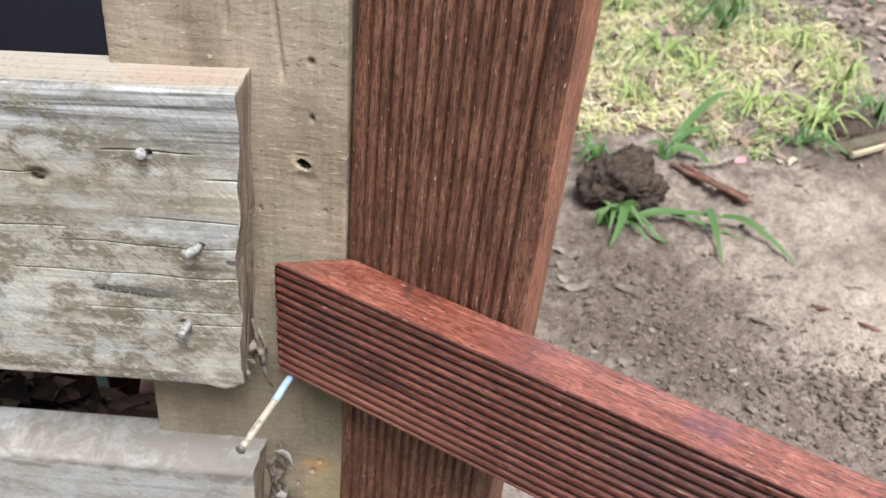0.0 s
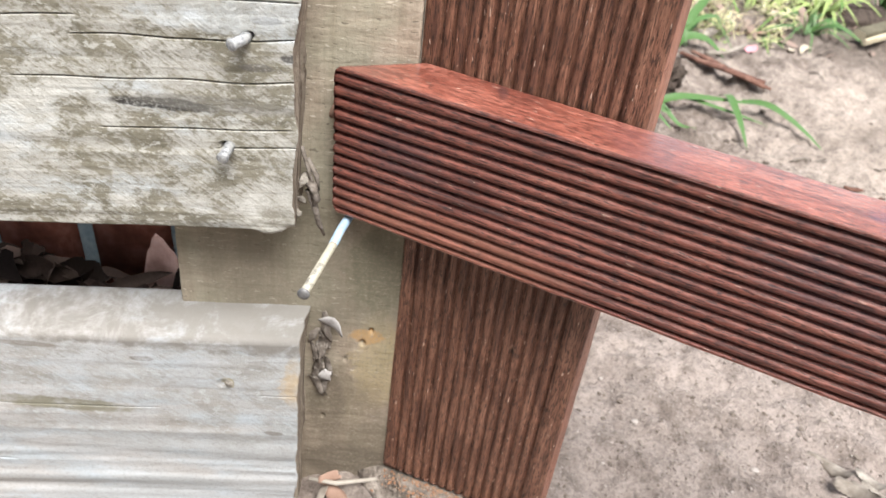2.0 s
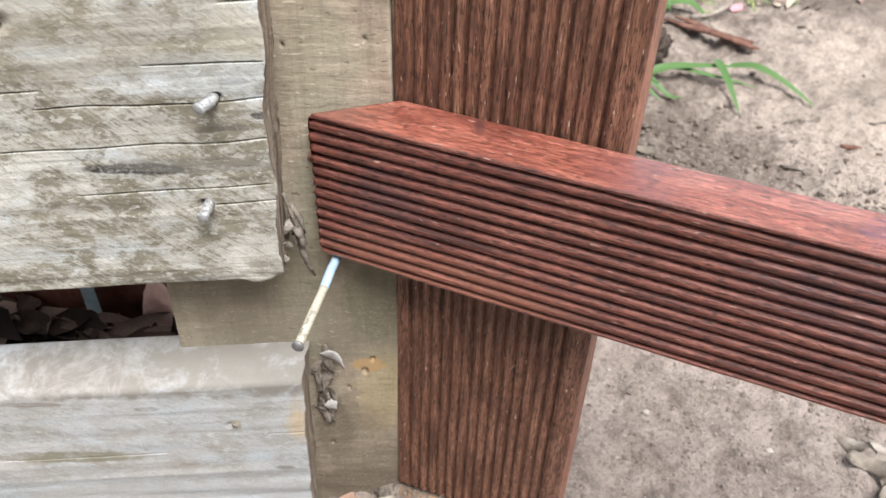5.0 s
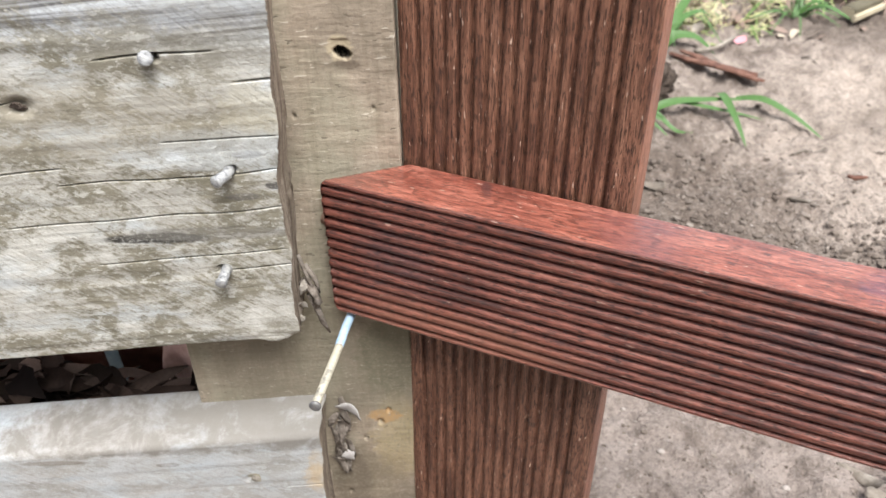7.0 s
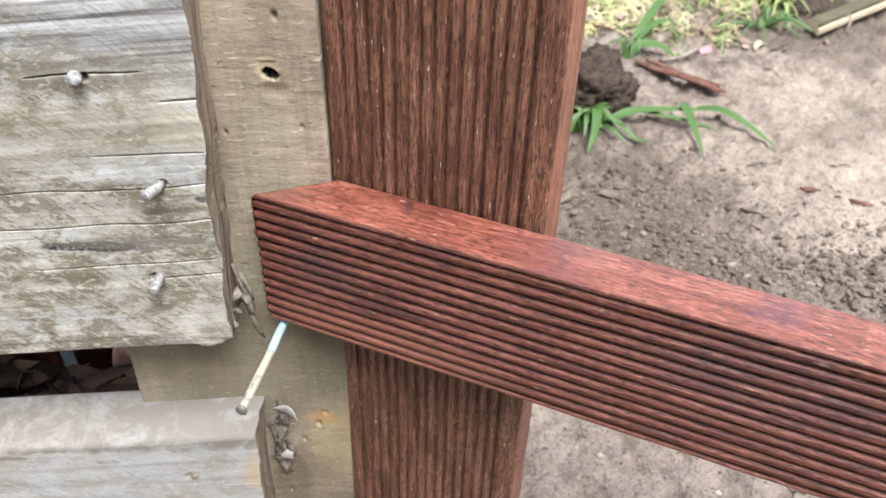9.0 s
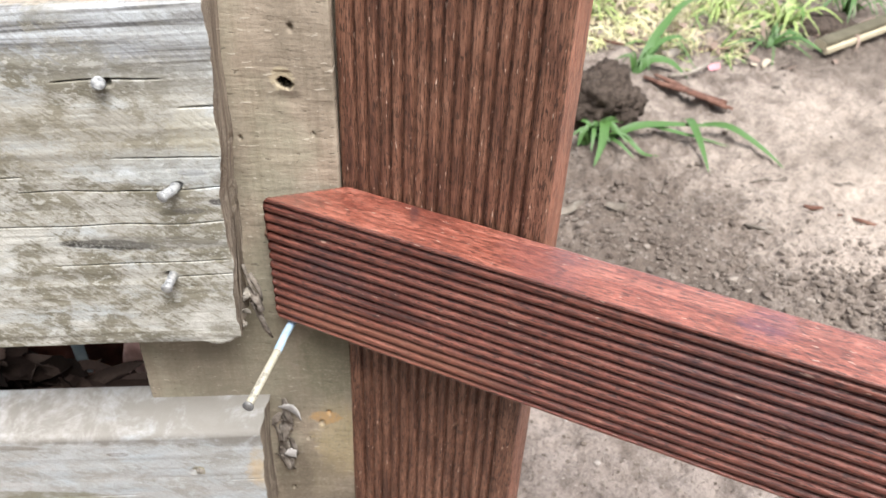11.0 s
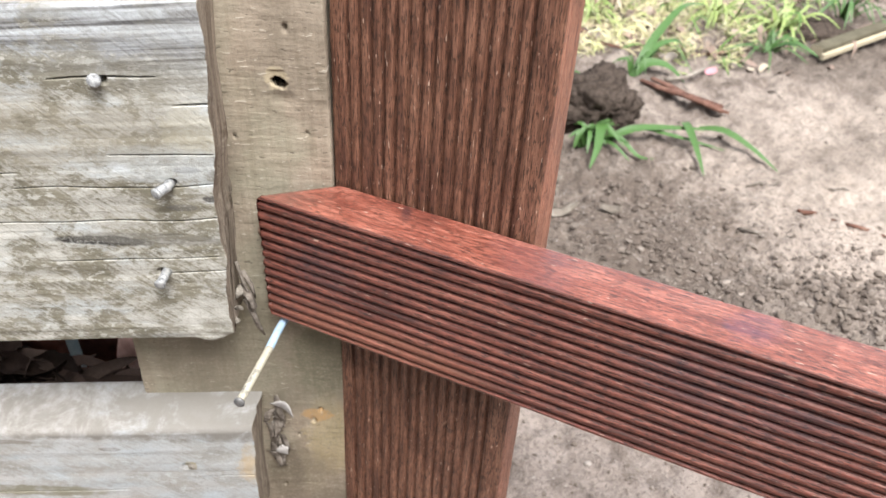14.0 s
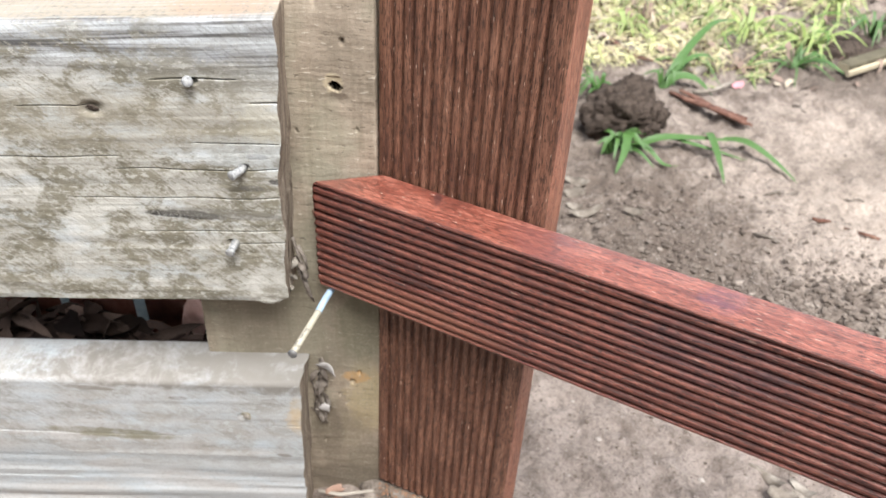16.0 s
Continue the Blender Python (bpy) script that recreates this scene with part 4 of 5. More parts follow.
def build_brick_piece():
    """A rounded broken bat of pale brick that leans beside the post."""
    bm = lump_data(1.0, 23, 0.22, 3, (0.016, 0.010, 0.040))
    for v in bm.verts:
        v.co.y = max(v.co.y, -0.007 + 0.001 * noise.noise(v.co * 200))
    ob = part("brick_piece", bm, PINK_BRICK)
    ob.location = (-0.249, 0.142, 0.122)
    ob.rotation_euler = (radians(-10), radians(-12), 0)
    tagged(ob, "pale pinkish broken piece of brick among dead leaves", "brick piece")


# Plain sheet standing in for an unidentified dark navy surface behind the fence.
def build_dark_sheet():
    xs, zs = np.linspace(-1.3, -0.13, 60), np.linspace(0.06, 0.95, 40)
    A, B = np.meshgrid(xs, zs, indexing="ij")
    depth = 0.42 + 0.010 * np.sin(A * 16) + 0.02 * (fbm(A * 4, B * 3, 201, 2) - 0.5)
    verts = np.concatenate([np.stack([A, depth, B], -1).reshape(-1, 3), np.stack([A, depth + 0.004, B], -1).reshape(-1, 3)])
    m = A.size
    ids = np.arange(m).reshape(A.shape)
    q = np.stack([ids[:-1, :-1], ids[1:, :-1], ids[1:, 1:], ids[:-1, 1:]], -1).reshape(-1, 4)
    faces = q.tolist() + (q[:, ::-1] + m).tolist()
    rim = np.r_[ids[:, 0], ids[-1, 1:], ids[-2::-1, -1], ids[0, -2:0:-1]]
    faces += [(int(b), int(a), int(a) + m, int(b) + m) for a, b in zip(rim, np.roll(rim, -1))]
    tagged(mesh_object("dark_sheet", verts, faces, NAVY), "plain dark navy sheet standing behind the fence", "sheet")


def patches(count, place, length, width, curl, seed, tip=0.3, lift=0.25):
    """Many small curved strips: verts and faces. place(rng) gives x, y, z arrays."""
    rng = np.random.default_rng(seed)
    x, y, z = place(rng, count)
    yaw, L = rng.uniform(0, 2 * np.pi, count), rng.uniform(*length, count)
    W, tilt, bend = rng.uniform(*width, count), rng.normal(0, lift, count), rng.normal(0, curl, count)
    roll = rng.normal(0, 0.5, count)
    verts = []
    for q, w in ((-0.5, 0.08), (-0.34, 0.5 + 0.5 * tip), (-0.1, 1.0), (0.15, 0.95), (0.37, 0.4 + 0.5 * tip), (0.5, 0.05)):
        for side in (-0.5, 0.5):
            l, s = q * L, side * w * W
            h = bend * L * (0.25 - q * q) * 2 + tilt * l + np.sin(roll) * s
            yw = yaw + bend * q * 1.5
            verts.append(np.stack([x + np.cos(yw) * l - np.sin(yw) * s, y + np.sin(yw) * l + np.cos(yw) * s, z + np.abs(tilt) * L * 0.5 + h], -1))
    verts = np.stack(verts, 1).reshape(-1, 3)
    base = np.arange(count)[:, None, None] * 12
    quad = np.array([[2 * k, 2 * k + 1, 2 * k + 3, 2 * k + 2] for k in range(5)])[None]
    return verts, (base + quad).reshape(-1, 4).tolist()


def dead_leaves(count, seed):
    """A heap of curled broad leaves: pointed ovals, folded along the midrib."""
    rng = np.random.default_rng(seed)
    rows, cols = np.linspace(-1, 1, 9), np.linspace(-1, 1, 5)
    Q, S = np.meshgrid(rows, cols, indexing="ij")
    verts, faces = [], []
    ids = np.arange(Q.size).reshape(Q.shape)
    quad = np.stack([ids[:-1, :-1], ids[1:, :-1], ids[1:, 1:], ids[:-1, 1:]], -1).reshape(-1, 4)
    for k in range(count):
        x, y = rng.uniform(-0.60, -0.14), rng.uniform(0.070, 0.165)
        L, W = rng.uniform(0.014, 0.036), rng.uniform(0.006, 0.013)
        out = np.clip(1 - np.abs(Q) ** 2.2, 0.03, 1)
        a, b = Q * L, S * W * out * (1 + 0.15 * np.sin(Q * 7 + k))
        h = rng.normal(0, 0.35) * L * (1 - Q**2) + rng.normal(0.3, 0.5) * W * S**2 * out + 0.0012 * np.sin(Q * 9 + S * 3 + k)
        tilt, roll, yaw = rng.normal(0, 0.35), rng.normal(0, 0.5), rng.normal(0, 0.9) + (math.pi if k % 2 else 0)
        b, h = b * math.cos(roll) - h * math.sin(roll), b * math.sin(roll) + h * math.cos(roll)
        a, h = a * math.cos(tilt) - h * math.sin(tilt), a * math.sin(tilt) + h * math.cos(tilt)
        heap = 0.105 * math.exp(-(((y - 0.100) / 0.035) ** 2)) * min(1.0, max(0.62, (-0.18 - x) / 0.12))
        z = float(ground_z(x, y)) + 0.004 + heap * rng.random() ** 0.6
        verts.append(np.stack([x + a * math.cos(yaw) - b * math.sin(yaw), y + a * math.sin(yaw) + b * math.cos(yaw), z + h], -1).reshape(-1, 3))
        faces.append(quad + k * Q.size)
    return np.vstack(verts), np.vstack(faces).tolist()


def lumps(count, place, radius, seed, flat=0.7, power=2.5):
    """Many small angular stones: jittered icosahedra."""
    rng = np.random.default_rng(seed)
    x, y, z = place(rng, count)
    bm = bmesh.new()
    bmesh.ops.create_icosphere(bm, subdivisions=1, radius=1)
    co = np.array([v.co[:] for v in bm.verts])
    fa = np.array([[v.index for v in f.verts] for f in bm.faces])
    bm.free()
    r = radius[0] + (radius[1] - radius[0]) * rng.random(count) ** power
    sc = np.stack([rng.uniform(0.7, 1.4, count), rng.uniform(0.7, 1.2, count), rng.uniform(0.5, 0.95, count) * flat], -1)
    v = co[None] * (1 + rng.normal(0, 0.2, (count, len(co), 1))) * sc[:, None] * r[:, None, None]
    yaw = rng.uniform(0, 2 * np.pi, count)[:, None]
    vx = v[..., 0] * np.cos(yaw) - v[..., 1] * np.sin(yaw) + x[:, None]
    vy = v[..., 0] * np.sin(yaw) + v[..., 1] * np.cos(yaw) + y[:, None]
    vz = v[..., 2] + (z + r * 0.25)[:, None]
    faces = (np.arange(count)[:, None, None] * len(co) + fa[None]).reshape(-1, 3)
    return np.stack([vx, vy, vz], -1).reshape(-1, 3), faces.tolist()


def box_place(x0, x1, y0, y1, clump=0.0, seed=5, keep=None):
    def place(rng, count):
        xs, ys = np.empty(0), np.empty(0)
        while len(xs) < count:
            x, y = rng.uniform(x0, x1, count), rng.uniform(y0, y1, count)
            ok = rng.random(count) < (1 - clump) + clump * np.clip((fbm(x * 6, y * 6, seed, 3) - 0.42) * 6, 0, 1)
            if keep is not None:
                ok &= keep(x, y)
            xs, ys = np.r_[xs, x[ok]], np.r_[ys, y[ok]]
        x, y = xs[:count], ys[:count]
        return x, y, ground_z(x, y)
    return place


def clear_of_fence(x, y):
    u, n = UX * x + UY * y, NX * x + NY * y
    return ~((u > -0.06) & (u < 0.095) & (n > 0.005) & (n < 0.06)) & ~((x < -0.03) & (y > -0.01) & (y < 0.15))


def stuff(name, data, mat, label, category, smooth=False):
    return tagged(mesh_object(name, data[0], data[1], mat, smooth=smooth), label, category, kind="stuff")


def build_ground_cover():
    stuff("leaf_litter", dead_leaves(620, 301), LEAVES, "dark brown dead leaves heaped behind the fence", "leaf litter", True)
    stuff("soil_crumbs", lumps(7000, box_place(0.06, 1.1, -0.05, 1.2, 0.9, 7, clear_of_fence), (0.0005, 0.0030), 311, 0.7, 5.0), CRUMB, "loose crumbs of brown soil and grit", "soil crumbs")
    stuff("fine_grit", lumps(13000, box_place(0.05, 0.62, -0.05, 0.62, 0.5, 9, clear_of_fence), (0.0004, 0.0018), 313, 0.8, 2.0), GRIT, "fine grit scattered over the soil", "grit")
    stuff("sawdust", lumps(2600, lambda rng, c: (lambda u, n: (UX * u + NX * n, UY * u + NY * n, 0.0355 + 0.13 * u - 0.25 * np.abs(n - 0.010)))(rng.normal(0.004, 0.026, c).clip(-0.055, 0.075), 0.0105 - np.abs(rng.normal(0, 0.009, c))),
          (0.0003, 0.0014), 317, 0.7, 2.5), SAWDUST, "orange sawdust and grit at the foot of the board", "sawdust")
    straw_on = lambda x, y: (y > np.maximum(0.99, 1.04 + 0.25 * np.abs(x - 0.45) + 0.7 * (fbm(x * 9, y * 9, 15, 3) - 0.5))) & (x < 0.82 + 0.5 * (fbm(x * 4, y * 4, 19, 2) - 0.4)) & (x > -0.05 + 0.7 * (fbm(x * 3, y * 3, 27, 3) - 0.5)) & (y < 2.65 + 1.2 * (fbm(x * 3, y * 3, 29, 3) - 0.5))
    stuff("dry_straw", patches(22000, box_place(-0.4, 1.15, 0.86, 3.2, 0.95, 13, straw_on), (0.015, 0.075), (0.0010, 0.0034), 0.45, 321, 0.35, 0.16), STRAW, "pale yellow dead grass lying on the soil", "dead grass", True)
    behind = lambda x, y: (y > 1.04 + 0.2 * np.abs(x - 0.45) + 0.5 * (fbm(x * 8, y * 8, 25, 3) - 0.5)) & (y > 1.0 + 1.1 * np.clip(x - 0.75, 0, 0.4))
    stuff("fallen_leaves", patches(2600, box_place(-0.1, 2.0, 1.0, 3.2, 0.7, 33, behind), (0.016, 0.048), (0.007, 0.020), 0.8, 331, 0.6, 0.16), FALLEN, "dry pinkish brown leaf flakes among the dead grass", "fallen leaves", True)
    stuff("grass_shoots", patches(2600, box_place(-0.3, 1.05, 1.0, 2.9, 0.9, 37, straw_on), (0.03, 0.085), (0.002, 0.005), 0.6, 337, 0.4, 0.30), GRASS_PALE, "thin green grass shoots among the dead grass", "grass shoots", True)
    stuff("bark_mulch", lumps(2600, box_place(0.72, 2.3, 1.22, 3.2, 0.5, 21, lambda x, y: y > 1.25 + 0.5 * np.clip(0.95 - x, 0, 1)), (0.004, 0.022), 327, 0.5, 2.0), CHIPS, "brown bark mulch and soil lumps", "mulch")


def blade_data(points, width, fold=0.25):
    """A folded leaf blade along points, tapering to its tip."""
    pts = [Vector(p) for p in points]
    fine = []
    n = 14
    for k in range(n + 1):
        t = k / n * (len(pts) - 1)
        i = min(int(t), len(pts) - 2)
        f = t - i
        p0, p1, p2, p3 = pts[max(i - 1, 0)], pts[i], pts[i + 1], pts[min(i + 2, len(pts) - 1)]
        fine.append(0.5 * ((2 * p1) + (p2 - p0) * f + (2 * p0 - 5 * p1 + 4 * p2 - p3) * f * f + (3 * p1 - p0 - 3 * p2 + p3) * f**3))
    verts, faces = [], []
    for k, p in enumerate(fine):
        d = (fine[min(k + 1, n)] - fine[max(k - 1, 0)]).normalized()
        side = d.cross(Vector((0, -0.35, 1))).normalized()
        up = side.cross(d)
        t = k / n
        w = width * 0.52 * min(1, 0.45 + 2.2 * t) * (1 - t**2.4) + 0.0003
        verts += [p - side * w + up * w * fold, p - up * 0.0, p + side * w + up * w * fold]
    for k in range(n):
        a = 3 * k
        faces += [(a, a + 1, a + 4, a + 3), (a + 1, a + 2, a + 5, a + 4)]
    return verts, faces


def build_tuft(label, root, blades, mat=None):
    tuft = thing("grass_tuft", label, "grass", "grass tufts", root)
    o = Vector(root)
    for width, *pts in blades:
        v, f = blade_data([Vector(p) - o for p in pts], width)
        mesh_object("blade", v, f, mat or GRASS, tuft)
    return tuft


def random_blades(root, count, reach, seed, width=(0.004, 0.010), height=0.07):
    rng = random.Random(seed)
    out = []
    for _ in range(count):
        t, r, h = rng.uniform(0, 2 * math.pi), reach * rng.uniform(0.4, 1.0), height * rng.uniform(0.4, 1.0)
        dx, dy = math.cos(t) * r, math.sin(t) * r
        x, y, z = root
        out.append((rng.uniform(*width), (x + rng.uniform(-0.01, 0.01), y + rng.uniform(-0.01, 0.01), z - 0.004), (x + dx * 0.45, y + dy * 0.45, z + h), (x + dx, y + dy, z + h * rng.uniform(0.05, 0.6))))
    return out


def build_grass():
    g = lambda x, y, h=0.0: (x, y, float(ground_z(x, y)) + h)
    root = g(0.268, 0.745, 0.004)
    build_tuft("low tuft of broad bright green grass beside the clod", root, [
        (0.017, g(0.272, 0.75), g(0.280, 0.735, 0.026), g(0.272, 0.69, 0.028), g(0.256, 0.650, 0.006)),
        (0.014, g(0.290, 0.738), g(0.335, 0.748, 0.022), g(0.40, 0.768, 0.026), g(0.485, 0.786, 0.012)),
        (0.014, g(0.425, 0.805, 0.02), g(0.428, 0.775, 0.034), g(0.432, 0.72, 0.022), g(0.437, 0.668, 0.003)),
        (0.013, g(0.455, 0.79, 0.02), g(0.49, 0.765, 0.026), g(0.53, 0.73, 0.014), g(0.565, 0.70, 0.004)),
        (0.009, g(0.30, 0.77), g(0.345, 0.765, 0.02), g(0.42, 0.755, 0.018), g(0.49, 0.748, 0.004)),
        (0.009, g(0.285, 0.745), g(0.31, 0.73, 0.018), g(0.34, 0.705, 0.01), g(0.362, 0.69, 0.004)),
        (0.008, g(0.275, 0.74), g(0.30, 0.715, 0.016), g(0.325, 0.69, 0.005)),
    ] + random_blades(root, 12, 0.07, 3, (0.004, 0.009), 0.03) + [(0.008,) + b[1:] for b in random_blades(g(0.255, 0.735, 0.004), 8, 0.05, 14, (0.003, 0.007), 0.03)])
    root = g(0.385, 0.985, 0.004)
    build_tuft("green grass tuft with long blades beside the bark strip", root, [
        (0.016, g(0.38, 0.985), g(0.43, 1.06, 0.05), g(0.50, 1.16, 0.06), g(0.575, 1.25, 0.03)),
        (0.020, g(0.375, 0.975), g(0.40, 0.985, 0.02), g(0.44, 0.985, 0.018), g(0.475, 0.975, 0.004)),
        (0.013, g(0.38, 0.99), g(0.42, 1.03, 0.035), g(0.47, 1.07, 0.035), g(0.50, 1.08, 0.01)),
        (0.010, g(0.385, 0.99), g(0.43, 1.05, 0.02), g(0.47, 1.13, 0.02)),
    ] + random_blades(root, 5, 0.07, 9, (0.004, 0.009), 0.05))
    for k, (x, y, reach, count, h) in enumerate(((0.66, 1.10, 0.10, 12, 0.05), (0.72, 1.20, 0.12, 14, 0.08), (0.60, 1.26, 0.11, 12, 0.07), (0.87, 1.27, 0.11, 8, 0.10), (0.83, 1.42, 0.14, 9, 0.10), (0.44, 1.50, 0.13, 14, 0.08),
                                                  (0.62, 1.72, 0.13, 16, 0.16), (0.68, 1.86, 0.14, 18, 0.20), (0.34, 1.25, 0.09, 10, 0.05), (0.25, 0.93, 0.06, 10, 0.05), (0.52, 1.42, 0.12, 12, 0.07), (0.78, 1.62, 0.10, 9, 0.09), (1.02, 2.05, 0.15, 14, 0.10), (0.36, 1.80, 0.14, 12, 0.10), (0.285, 0.83, 0.03, 6, 0.03))):
        root = g(x, y, 0.002)
        build_tuft("small tuft of yellowish green grass in the straw", root, random_blades(root, count + 8, reach * 1.15, 20 + k, (0.003, 0.008), h * 0.7), GRASS_PALE if k % 3 else GRASS)


def build_loose():
    g = lambda x, y, h=0.0: Vector((x, y, float(ground_z(x, y)) + h))
    # clod of soil with fine roots
    clod = thing("soil_clod", "dark crumbly clod of upturned soil with roots", "clod", place=g(0.283, 0.805))
    bm = lump_data(0.070, 4, 0.28, 5, (0.95, 0.85, 0.80))
    for v in bm.verts:
        v.co += v.co.normalized() * (0.010 * noise.noise(v.co * 60) + 0.008 * noise.noise(v.co * 150) + 0.006 * noise.noise(v.co * 320))
        v.co.z += 0.030
    part("soil", bm, CLOD, clod)
    rng = random.Random(8)
    for k in range(16):
        t = rng.uniform(-2.6, 0.3)
        p = Vector((math.cos(t) * 0.055, math.sin(t) * 0.048, rng.uniform(0.0, 0.05)))
        q = p + Vector((rng.uniform(-0.02, 0.02), rng.uniform(-0.025, 0.0), -rng.uniform(0.01, 0.04)))
        q.z = max(q.z, -0.01)
        v, f = tube([p * 0.8, p * 1.03, q], [0.0009, 0.0008, 0.0004], 5)
        mesh_object("root", v, f, CLOD, clod)
    # strip of bark
    a, b = g(0.392, 0.952, 0.008), g(0.512, 0.845, 0.008)
    d = (b - a).normalized()
    bark = thing("bark_strip", "split strip of reddish brown bark on the soil", "bark", place=a)
    side = Vector((-d.y, d.x, 0))
    for off, w, lo, hi in ((-0.007, 0.0065, 0.0, 1.0), (0.006, 0.006, 0.08, 0.94), (0.0, 0.004, 0.3, 1.04)):
        pts = [(b - a) * (lo + (hi - lo) * q) + side * off * (1 + 0.15 * math.sin(7 * q)) + Vector((0, 0, 0.004 * math.sin(5 * q + off * 300))) for q in (0, 0.25, 0.5, 0.75, 1.0)]
        v, f = tube(pts, [w * 0.75, w * 1.1, w, w * 1.15, w * 0.9], 7)
        v = [(p[0], p[1], 0.55 * p[2]) for p in v]
        mesh_object("splinter", v, f, BARK, bark)
    # plank
    a, b = g(0.752, 1.060, 0.026), g(1.46, 1.505, 0.030)
    d = (b - a)
    length = d.length
    d.normalize()
    side = Vector((-d.y, d.x, 0))
    plank = thing("plank", "olive grey plank with a cream cut edge lying on the soil", "plank", place=a)

    def lay(s, p, q):
        return d.x * s + side.x * p, d.y * s + side.y * p, d.z * s + q
    sweep("board", rounded_box(0.004, 0.030, -0.010, 0.006, 0.003, 0.01, 0.006), np.linspace(0, length, 24), lay, [PLANK, PLANK_EDGE], plank, end_slot=1)
    sweep("cut_edge", rounded_box(-0.004, 0.0035, -0.014, -0.002, 0.002, 0.006, 0.006), np.linspace(-0.004, length, 24), lay, [PLANK_EDGE, PLANK_EDGE], plank, "pale cream sawn edge")
    bm = lump_data(0.05, 2, 0.4, 3, (1.6, 0.9, 0.5))
    lump = part("soil_clod", bm, CLOD)
    lump.location = g(0.80, 1.19, 0.0)
    tagged(lump, "low lump of dark soil under the plank", "clod")
    # stalk with a pink petal
    v, f = tube([g(0.43, 0.945, 0.012), g(0.47, 0.965, 0.014), g(0.515, 1.0, 0.012)], [0.004, 0.0038, 0.003], 7)
    tagged(mesh_object("dry_stalk", v, f, WHITE_LEAF), "pale dry stalk lying on the soil", "stalk")
    flake("petal", PINK, g(0.527, 1.005, 0.010), (1, 0.2, 0.2), (0, 1, 0.3), (0.013, 0.010), 21, "small pink petal on the soil", "petal", 0.3, thick=0.0008)
    flake("pale_leaf", WHITE_LEAF, g(0.455, 1.045, 0.012), (1, 0.2, 0.2), (0, 1, 0.4), (0.018, 0.013), 22, "pale dry leaf in the straw", "leaf", 0.3, thick=0.0008)
    # curled bleached leaves near the fence
    for k, (x, y, ax, ay, sz, sd) in enumerate(((0.374, 0.090, (0.5, -1, 0.5), (1, 0.5, 0.9), (0.022, 0.006), 31), (0.383, 0.062, (1, -0.9, 0.3), (0.5, 1, 0.7), (0.020, 0.009), 33), (0.400, 0.050, (0.4, -1, 0.2), (1, 0.2, 0.5), (0.026, 0.013), 36),
                                                  (0.408, 0.078, (0.8, -1, 0.6), (1, 0.6, 0.1), (0.016, 0.007), 38), (0.392, 0.040, (1, 0.2, 0.2), (0.1, 1, 0.8), (0.014, 0.008), 41))):
        flake("dry_leaf", WHITE_LEAF, g(x, y, 0.010), ax, ay, sz, sd, "curled bleached dry leaf on the soil", "leaf", 0.5, thick=0.001)
    # stones and twigs
    for k, (x, y, r) in enumerate(((0.190, 0.131, 0.0036), (0.165, 0.19, 0.0020), (0.30, 0.09, 0.0036), (0.155, 0.085, 0.0018), (0.27, 0.06, 0.0020), (0.25, 0.035, 0.0026))):
        bm = lump_data(r, 40 + k, 0.35, 2, (1.2, 0.9, 0.75))
        ob = part("pebble", bm, STONE)
        ob.location = g(x, y, r * 0.3)
        tagged(ob, "small pale stone on the trodden soil", "pebble", "pale pebbles")
    for k, (x, y, dx, dy, r, mat) in enumerate(((0.455, 0.540, 0.035, -0.022, 0.003, PINE_CHIP), (0.557, 0.590, 0.026, -0.006, 0.0036, BARK), (0.60, 0.570, 0.10, -0.045, 0.0032, BARK), (0.50, 0.655, 0.055, 0.008, 0.0028, PINE_CHIP), (0.63, 0.66, 0.03, -0.004, 0.0026, PINE_CHIP), (0.255, 0.27, 0.012, -0.01, 0.0022, TAN_LEAF), (0.62, 0.95, 0.02, -0.03, 0.002, PINE_CHIP), (0.33, 1.45, 0.12, -0.2, 0.006, BARK), (0.50, 1.33, 0.2, 0.09, 0.005, PINE_CHIP), (0.27, 1.22, 0.10, -0.16, 0.005, BARK), (0.58, 1.50, 0.22, 0.06, 0.005, BARK), (0.48, 1.08, 0.12, 0.03, 0.0035, TAN_LEAF))):
        p = [g(x + dx * q, y + dy * q, r * 0.6) + Vector((0, 0, 0.0015 * math.sin(4 * q + k))) for q in (0, 0.35, 0.7, 1.0)]
        v, f = tube(p, [r * 0.6, r, r * 0.85, r * 0.35], 7)
        tagged(mesh_object("twig", v, f, mat), "short brown twig lying on the soil", "twig", "ground twigs")


def build_knot():
    """The small round knot that stands proud of the lower sleeper."""
    sleeper = bpy.data.objects["weathered_sleeper.001"]
    v, f = tube([(-0.160, 0.006, 0.1575), (-0.160, -0.0006, 0.1578), (-0.160, -0.0010, 0.158), (-0.160, -0.0012, 0.158)], [0.0030, 0.0029, 0.0022, 0.0009], 14)
    mesh_object("knot", v, f, TORN, sleeper, "small round grey knot")
    flake("knot", CLOD, (-0.2290, 0.0014, 0.4670), (1, 0, -0.15), (0.15, 0, 1), (0.0048, 0.0021), 77, "", "", 0.05, parent=bpy.data.objects["weathered_sleeper"], thick=0.0022)


CONCRETE = plain_material("rough_concrete", ((0.085, 0.070, 0.057), (0.165, 0.138, 0.115), (0.27, 0.235, 0.20)), 75, 0.95, 0.15, 0.9, 0.004)
PALE_ROOT = plain_material("pale_root", ((0.27, 0.24, 0.20), (0.36, 0.325, 0.28)), 90, 0.8, 0.2, 0.4, 0.001)


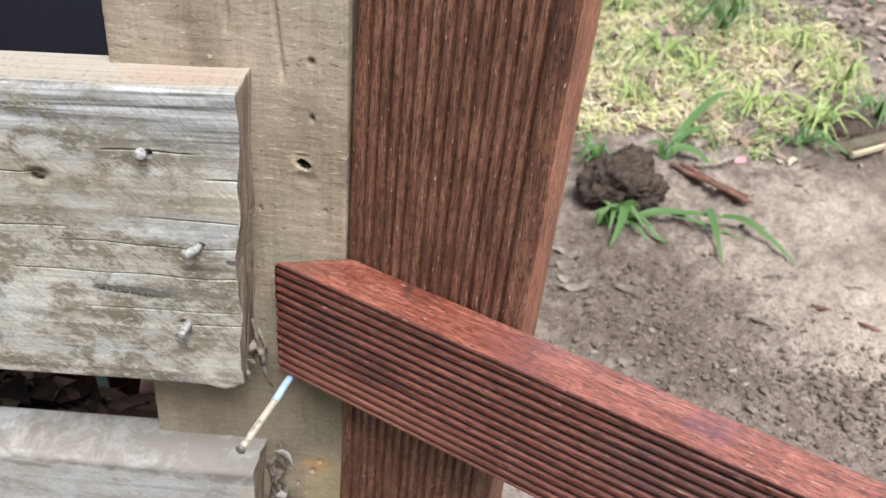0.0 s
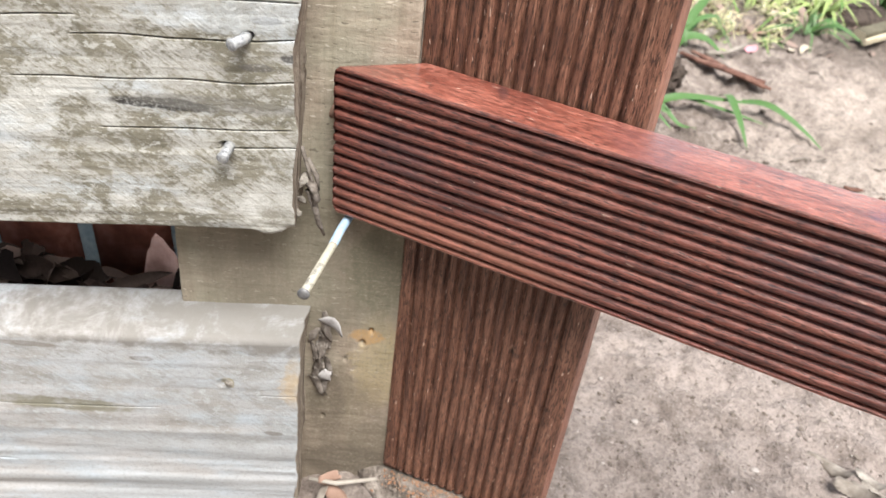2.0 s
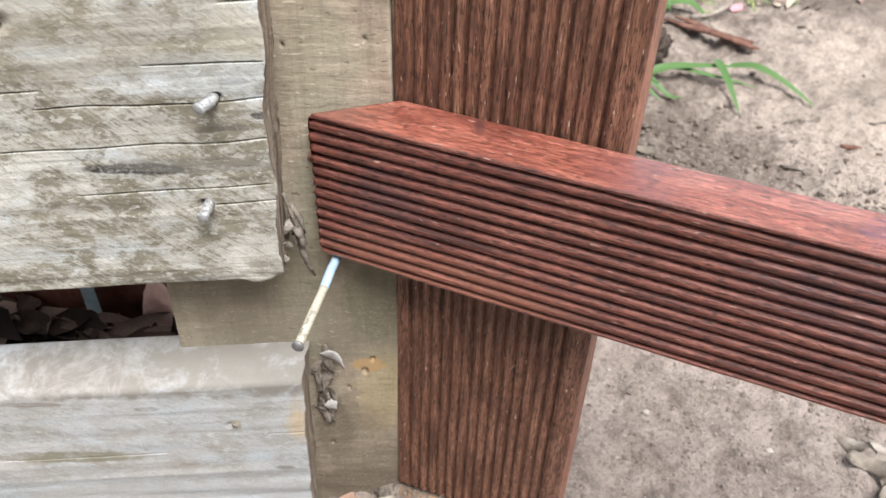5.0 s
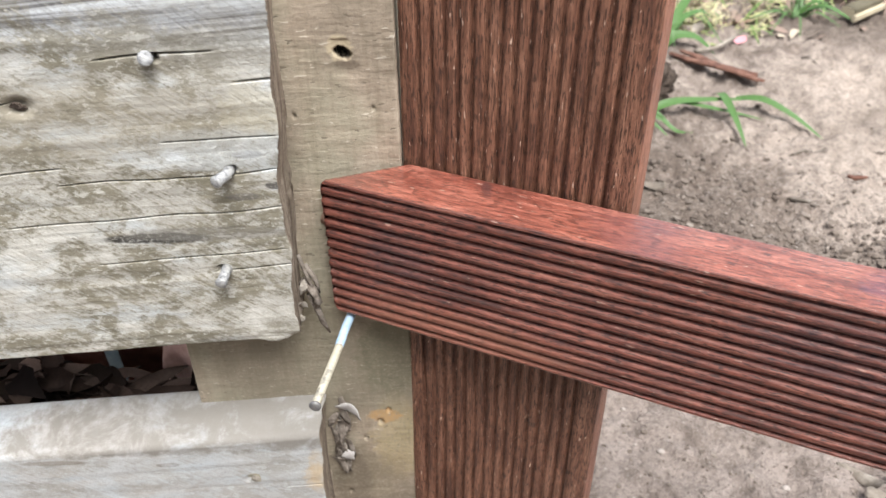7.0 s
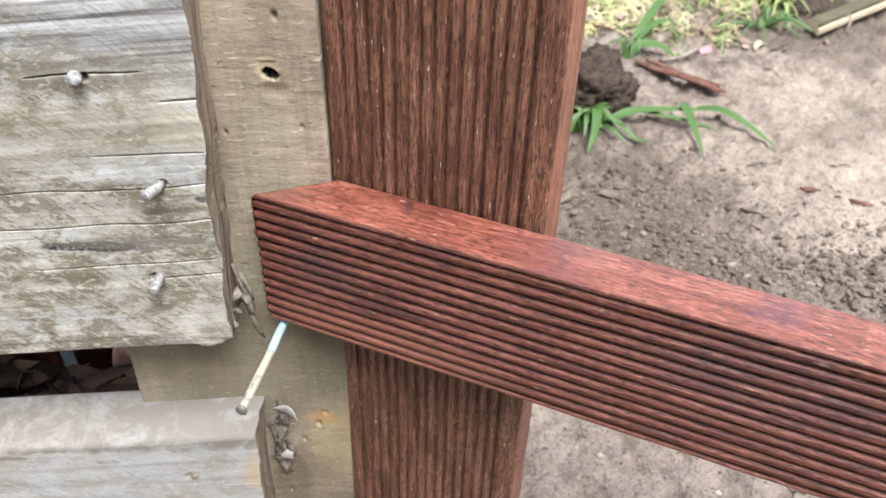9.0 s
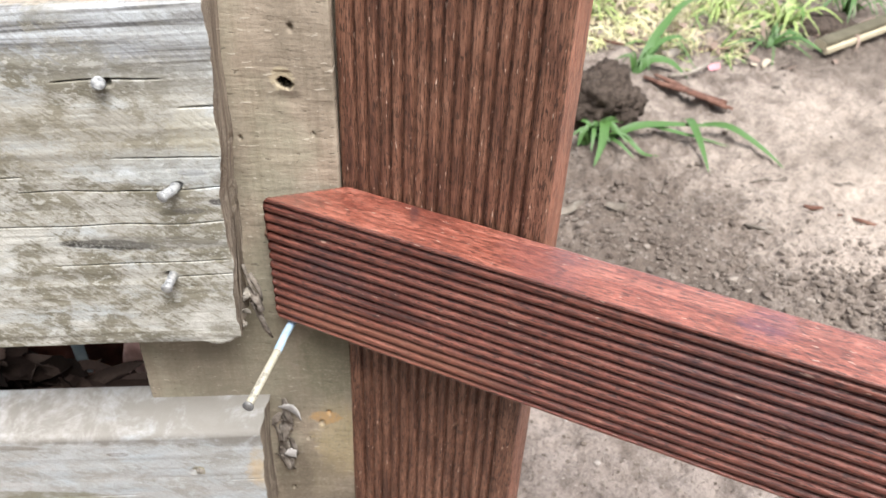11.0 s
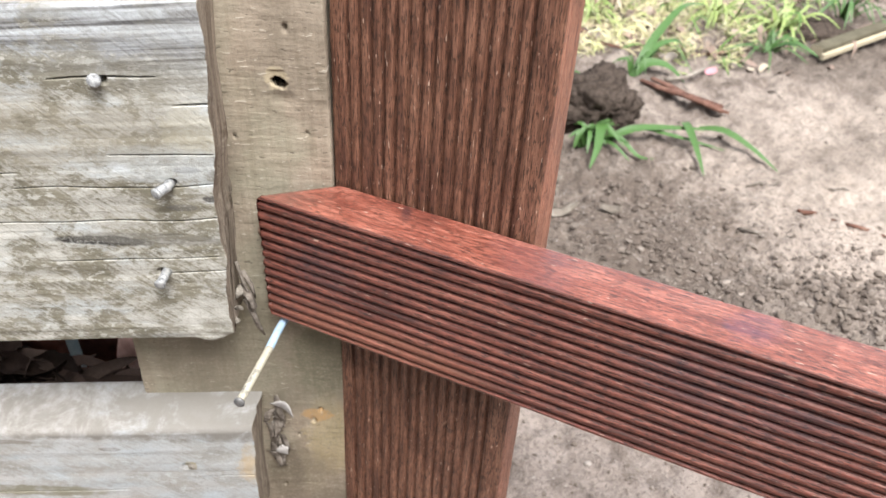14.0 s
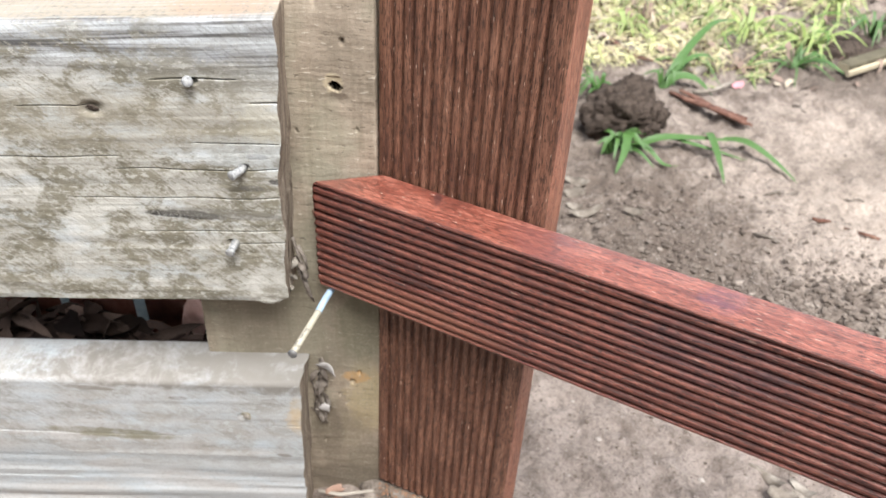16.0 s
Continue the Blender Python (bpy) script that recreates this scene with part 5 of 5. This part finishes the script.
def build_footing():
    """The rough lump under the upright board, with sawdust caught on it, and the roots in front."""
    bm = lump_data(1.0, 17, 0.16, 5, (0.092, 0.050, 0.036))
    turn = Matrix.Rotation(-TURN_BOARD, 3, "Z")
    for v in bm.verts:
        v.co += v.co.normalized() * (0.004 * noise.noise(v.co * 70) + 0.003 * noise.noise(v.co * 170) + 0.002 * noise.noise(v.co * 380))
        v.co.z = min(v.co.z, 0.030 + 0.15 * v.co.x + 0.002 * noise.noise(v.co * 120))
        v.co = turn @ v.co
    ob = part("footing_lump", bm, CONCRETE)
    ob.location = (0.018, 0.024, 0.006)
    tagged(ob, "rough earthy concrete lump under the upright board", "footing")
    g = lambda x, y, h: (x, y, float(ground_z(x, y)) + h)
    for pts in ((g(-0.028, 0.000, 0.016), g(-0.020, -0.010, 0.014), g(-0.014, -0.024, 0.008), g(-0.004, -0.034, 0.004)), (g(0.016, -0.022, 0.016), g(0.000, -0.032, 0.010), g(-0.014, -0.036, 0.004)), (g(-0.055, -0.004, 0.006), g(-0.064, -0.018, 0.006), g(-0.080, -0.026, 0.003))):
        v, f = tube(pts, [0.0009] * (len(pts) - 1) + [0.0005], 7)
        tagged(mesh_object("thin_root", v, f, PALE_ROOT), "thin pale root curling over the soil", "root", "pale roots")
    flake("pale_chip", PALE_CHIP, g(-0.077, -0.004, 0.005), (0.5, -1, 0.3), (1, 0.5, 0.2), (0.010, 0.006), 61, "small pale chip lying on the soil", "chip", 0.2, thick=0.003)
    for x, y, sx, sy, sd in ((0.196, 0.645, 0.022, 0.010, 63), (0.190, 0.615, 0.016, 0.011, 64), (0.205, 0.560, 0.026, 0.008, 65), (0.190, 0.575, 0.012, 0.009, 66), (0.262, 0.404, 0.010, 0.007, 67), (0.243, 0.402, 0.014, 0.008, 68), (0.275, 0.56, 0.016, 0.007, 69)):
        flake("dry_leaf", GREY_LEAF, g(x, y, 0.006), (1, 0.3 * (sd % 3 - 1), 0.15), (-0.2, 1, 0.35), (sx, sy), sd, "small grey curled dry leaf on the soil", "leaf", 0.5, thick=0.0012)
    stuff("damp_crumbs", lumps(1300, lambda rng, c: (lambda x, y: (x, y, ground_z(x, y) + 0.0005))(rng.normal(0.31, 0.085, c).clip(0.12, 0.6), rng.normal(0.54, 0.10, c).clip(0.28, 0.78)), (0.0008, 0.0060), 341, 0.75, 4.0), DAMP, "dark damp crumbs of soil on the trodden ground", "soil crumbs")
    stuff("soil_granules", lumps(1500, lambda rng, c: (lambda x, y: (x, y, ground_z(x, y) + 0.001))(rng.normal(0.55, 0.13, c), rng.normal(0.39, 0.05, c)), (0.0012, 0.0065), 331, 0.75, 3.0), CRUMB, "patch of loose crumbly brown soil granules", "soil crumbs")


build_splinters()
build_knot()
build_fence_debris()
build_bricks()
build_brick_piece()
build_dark_sheet()
build_grass()
build_loose()
build_ground_cover()
build_footing()
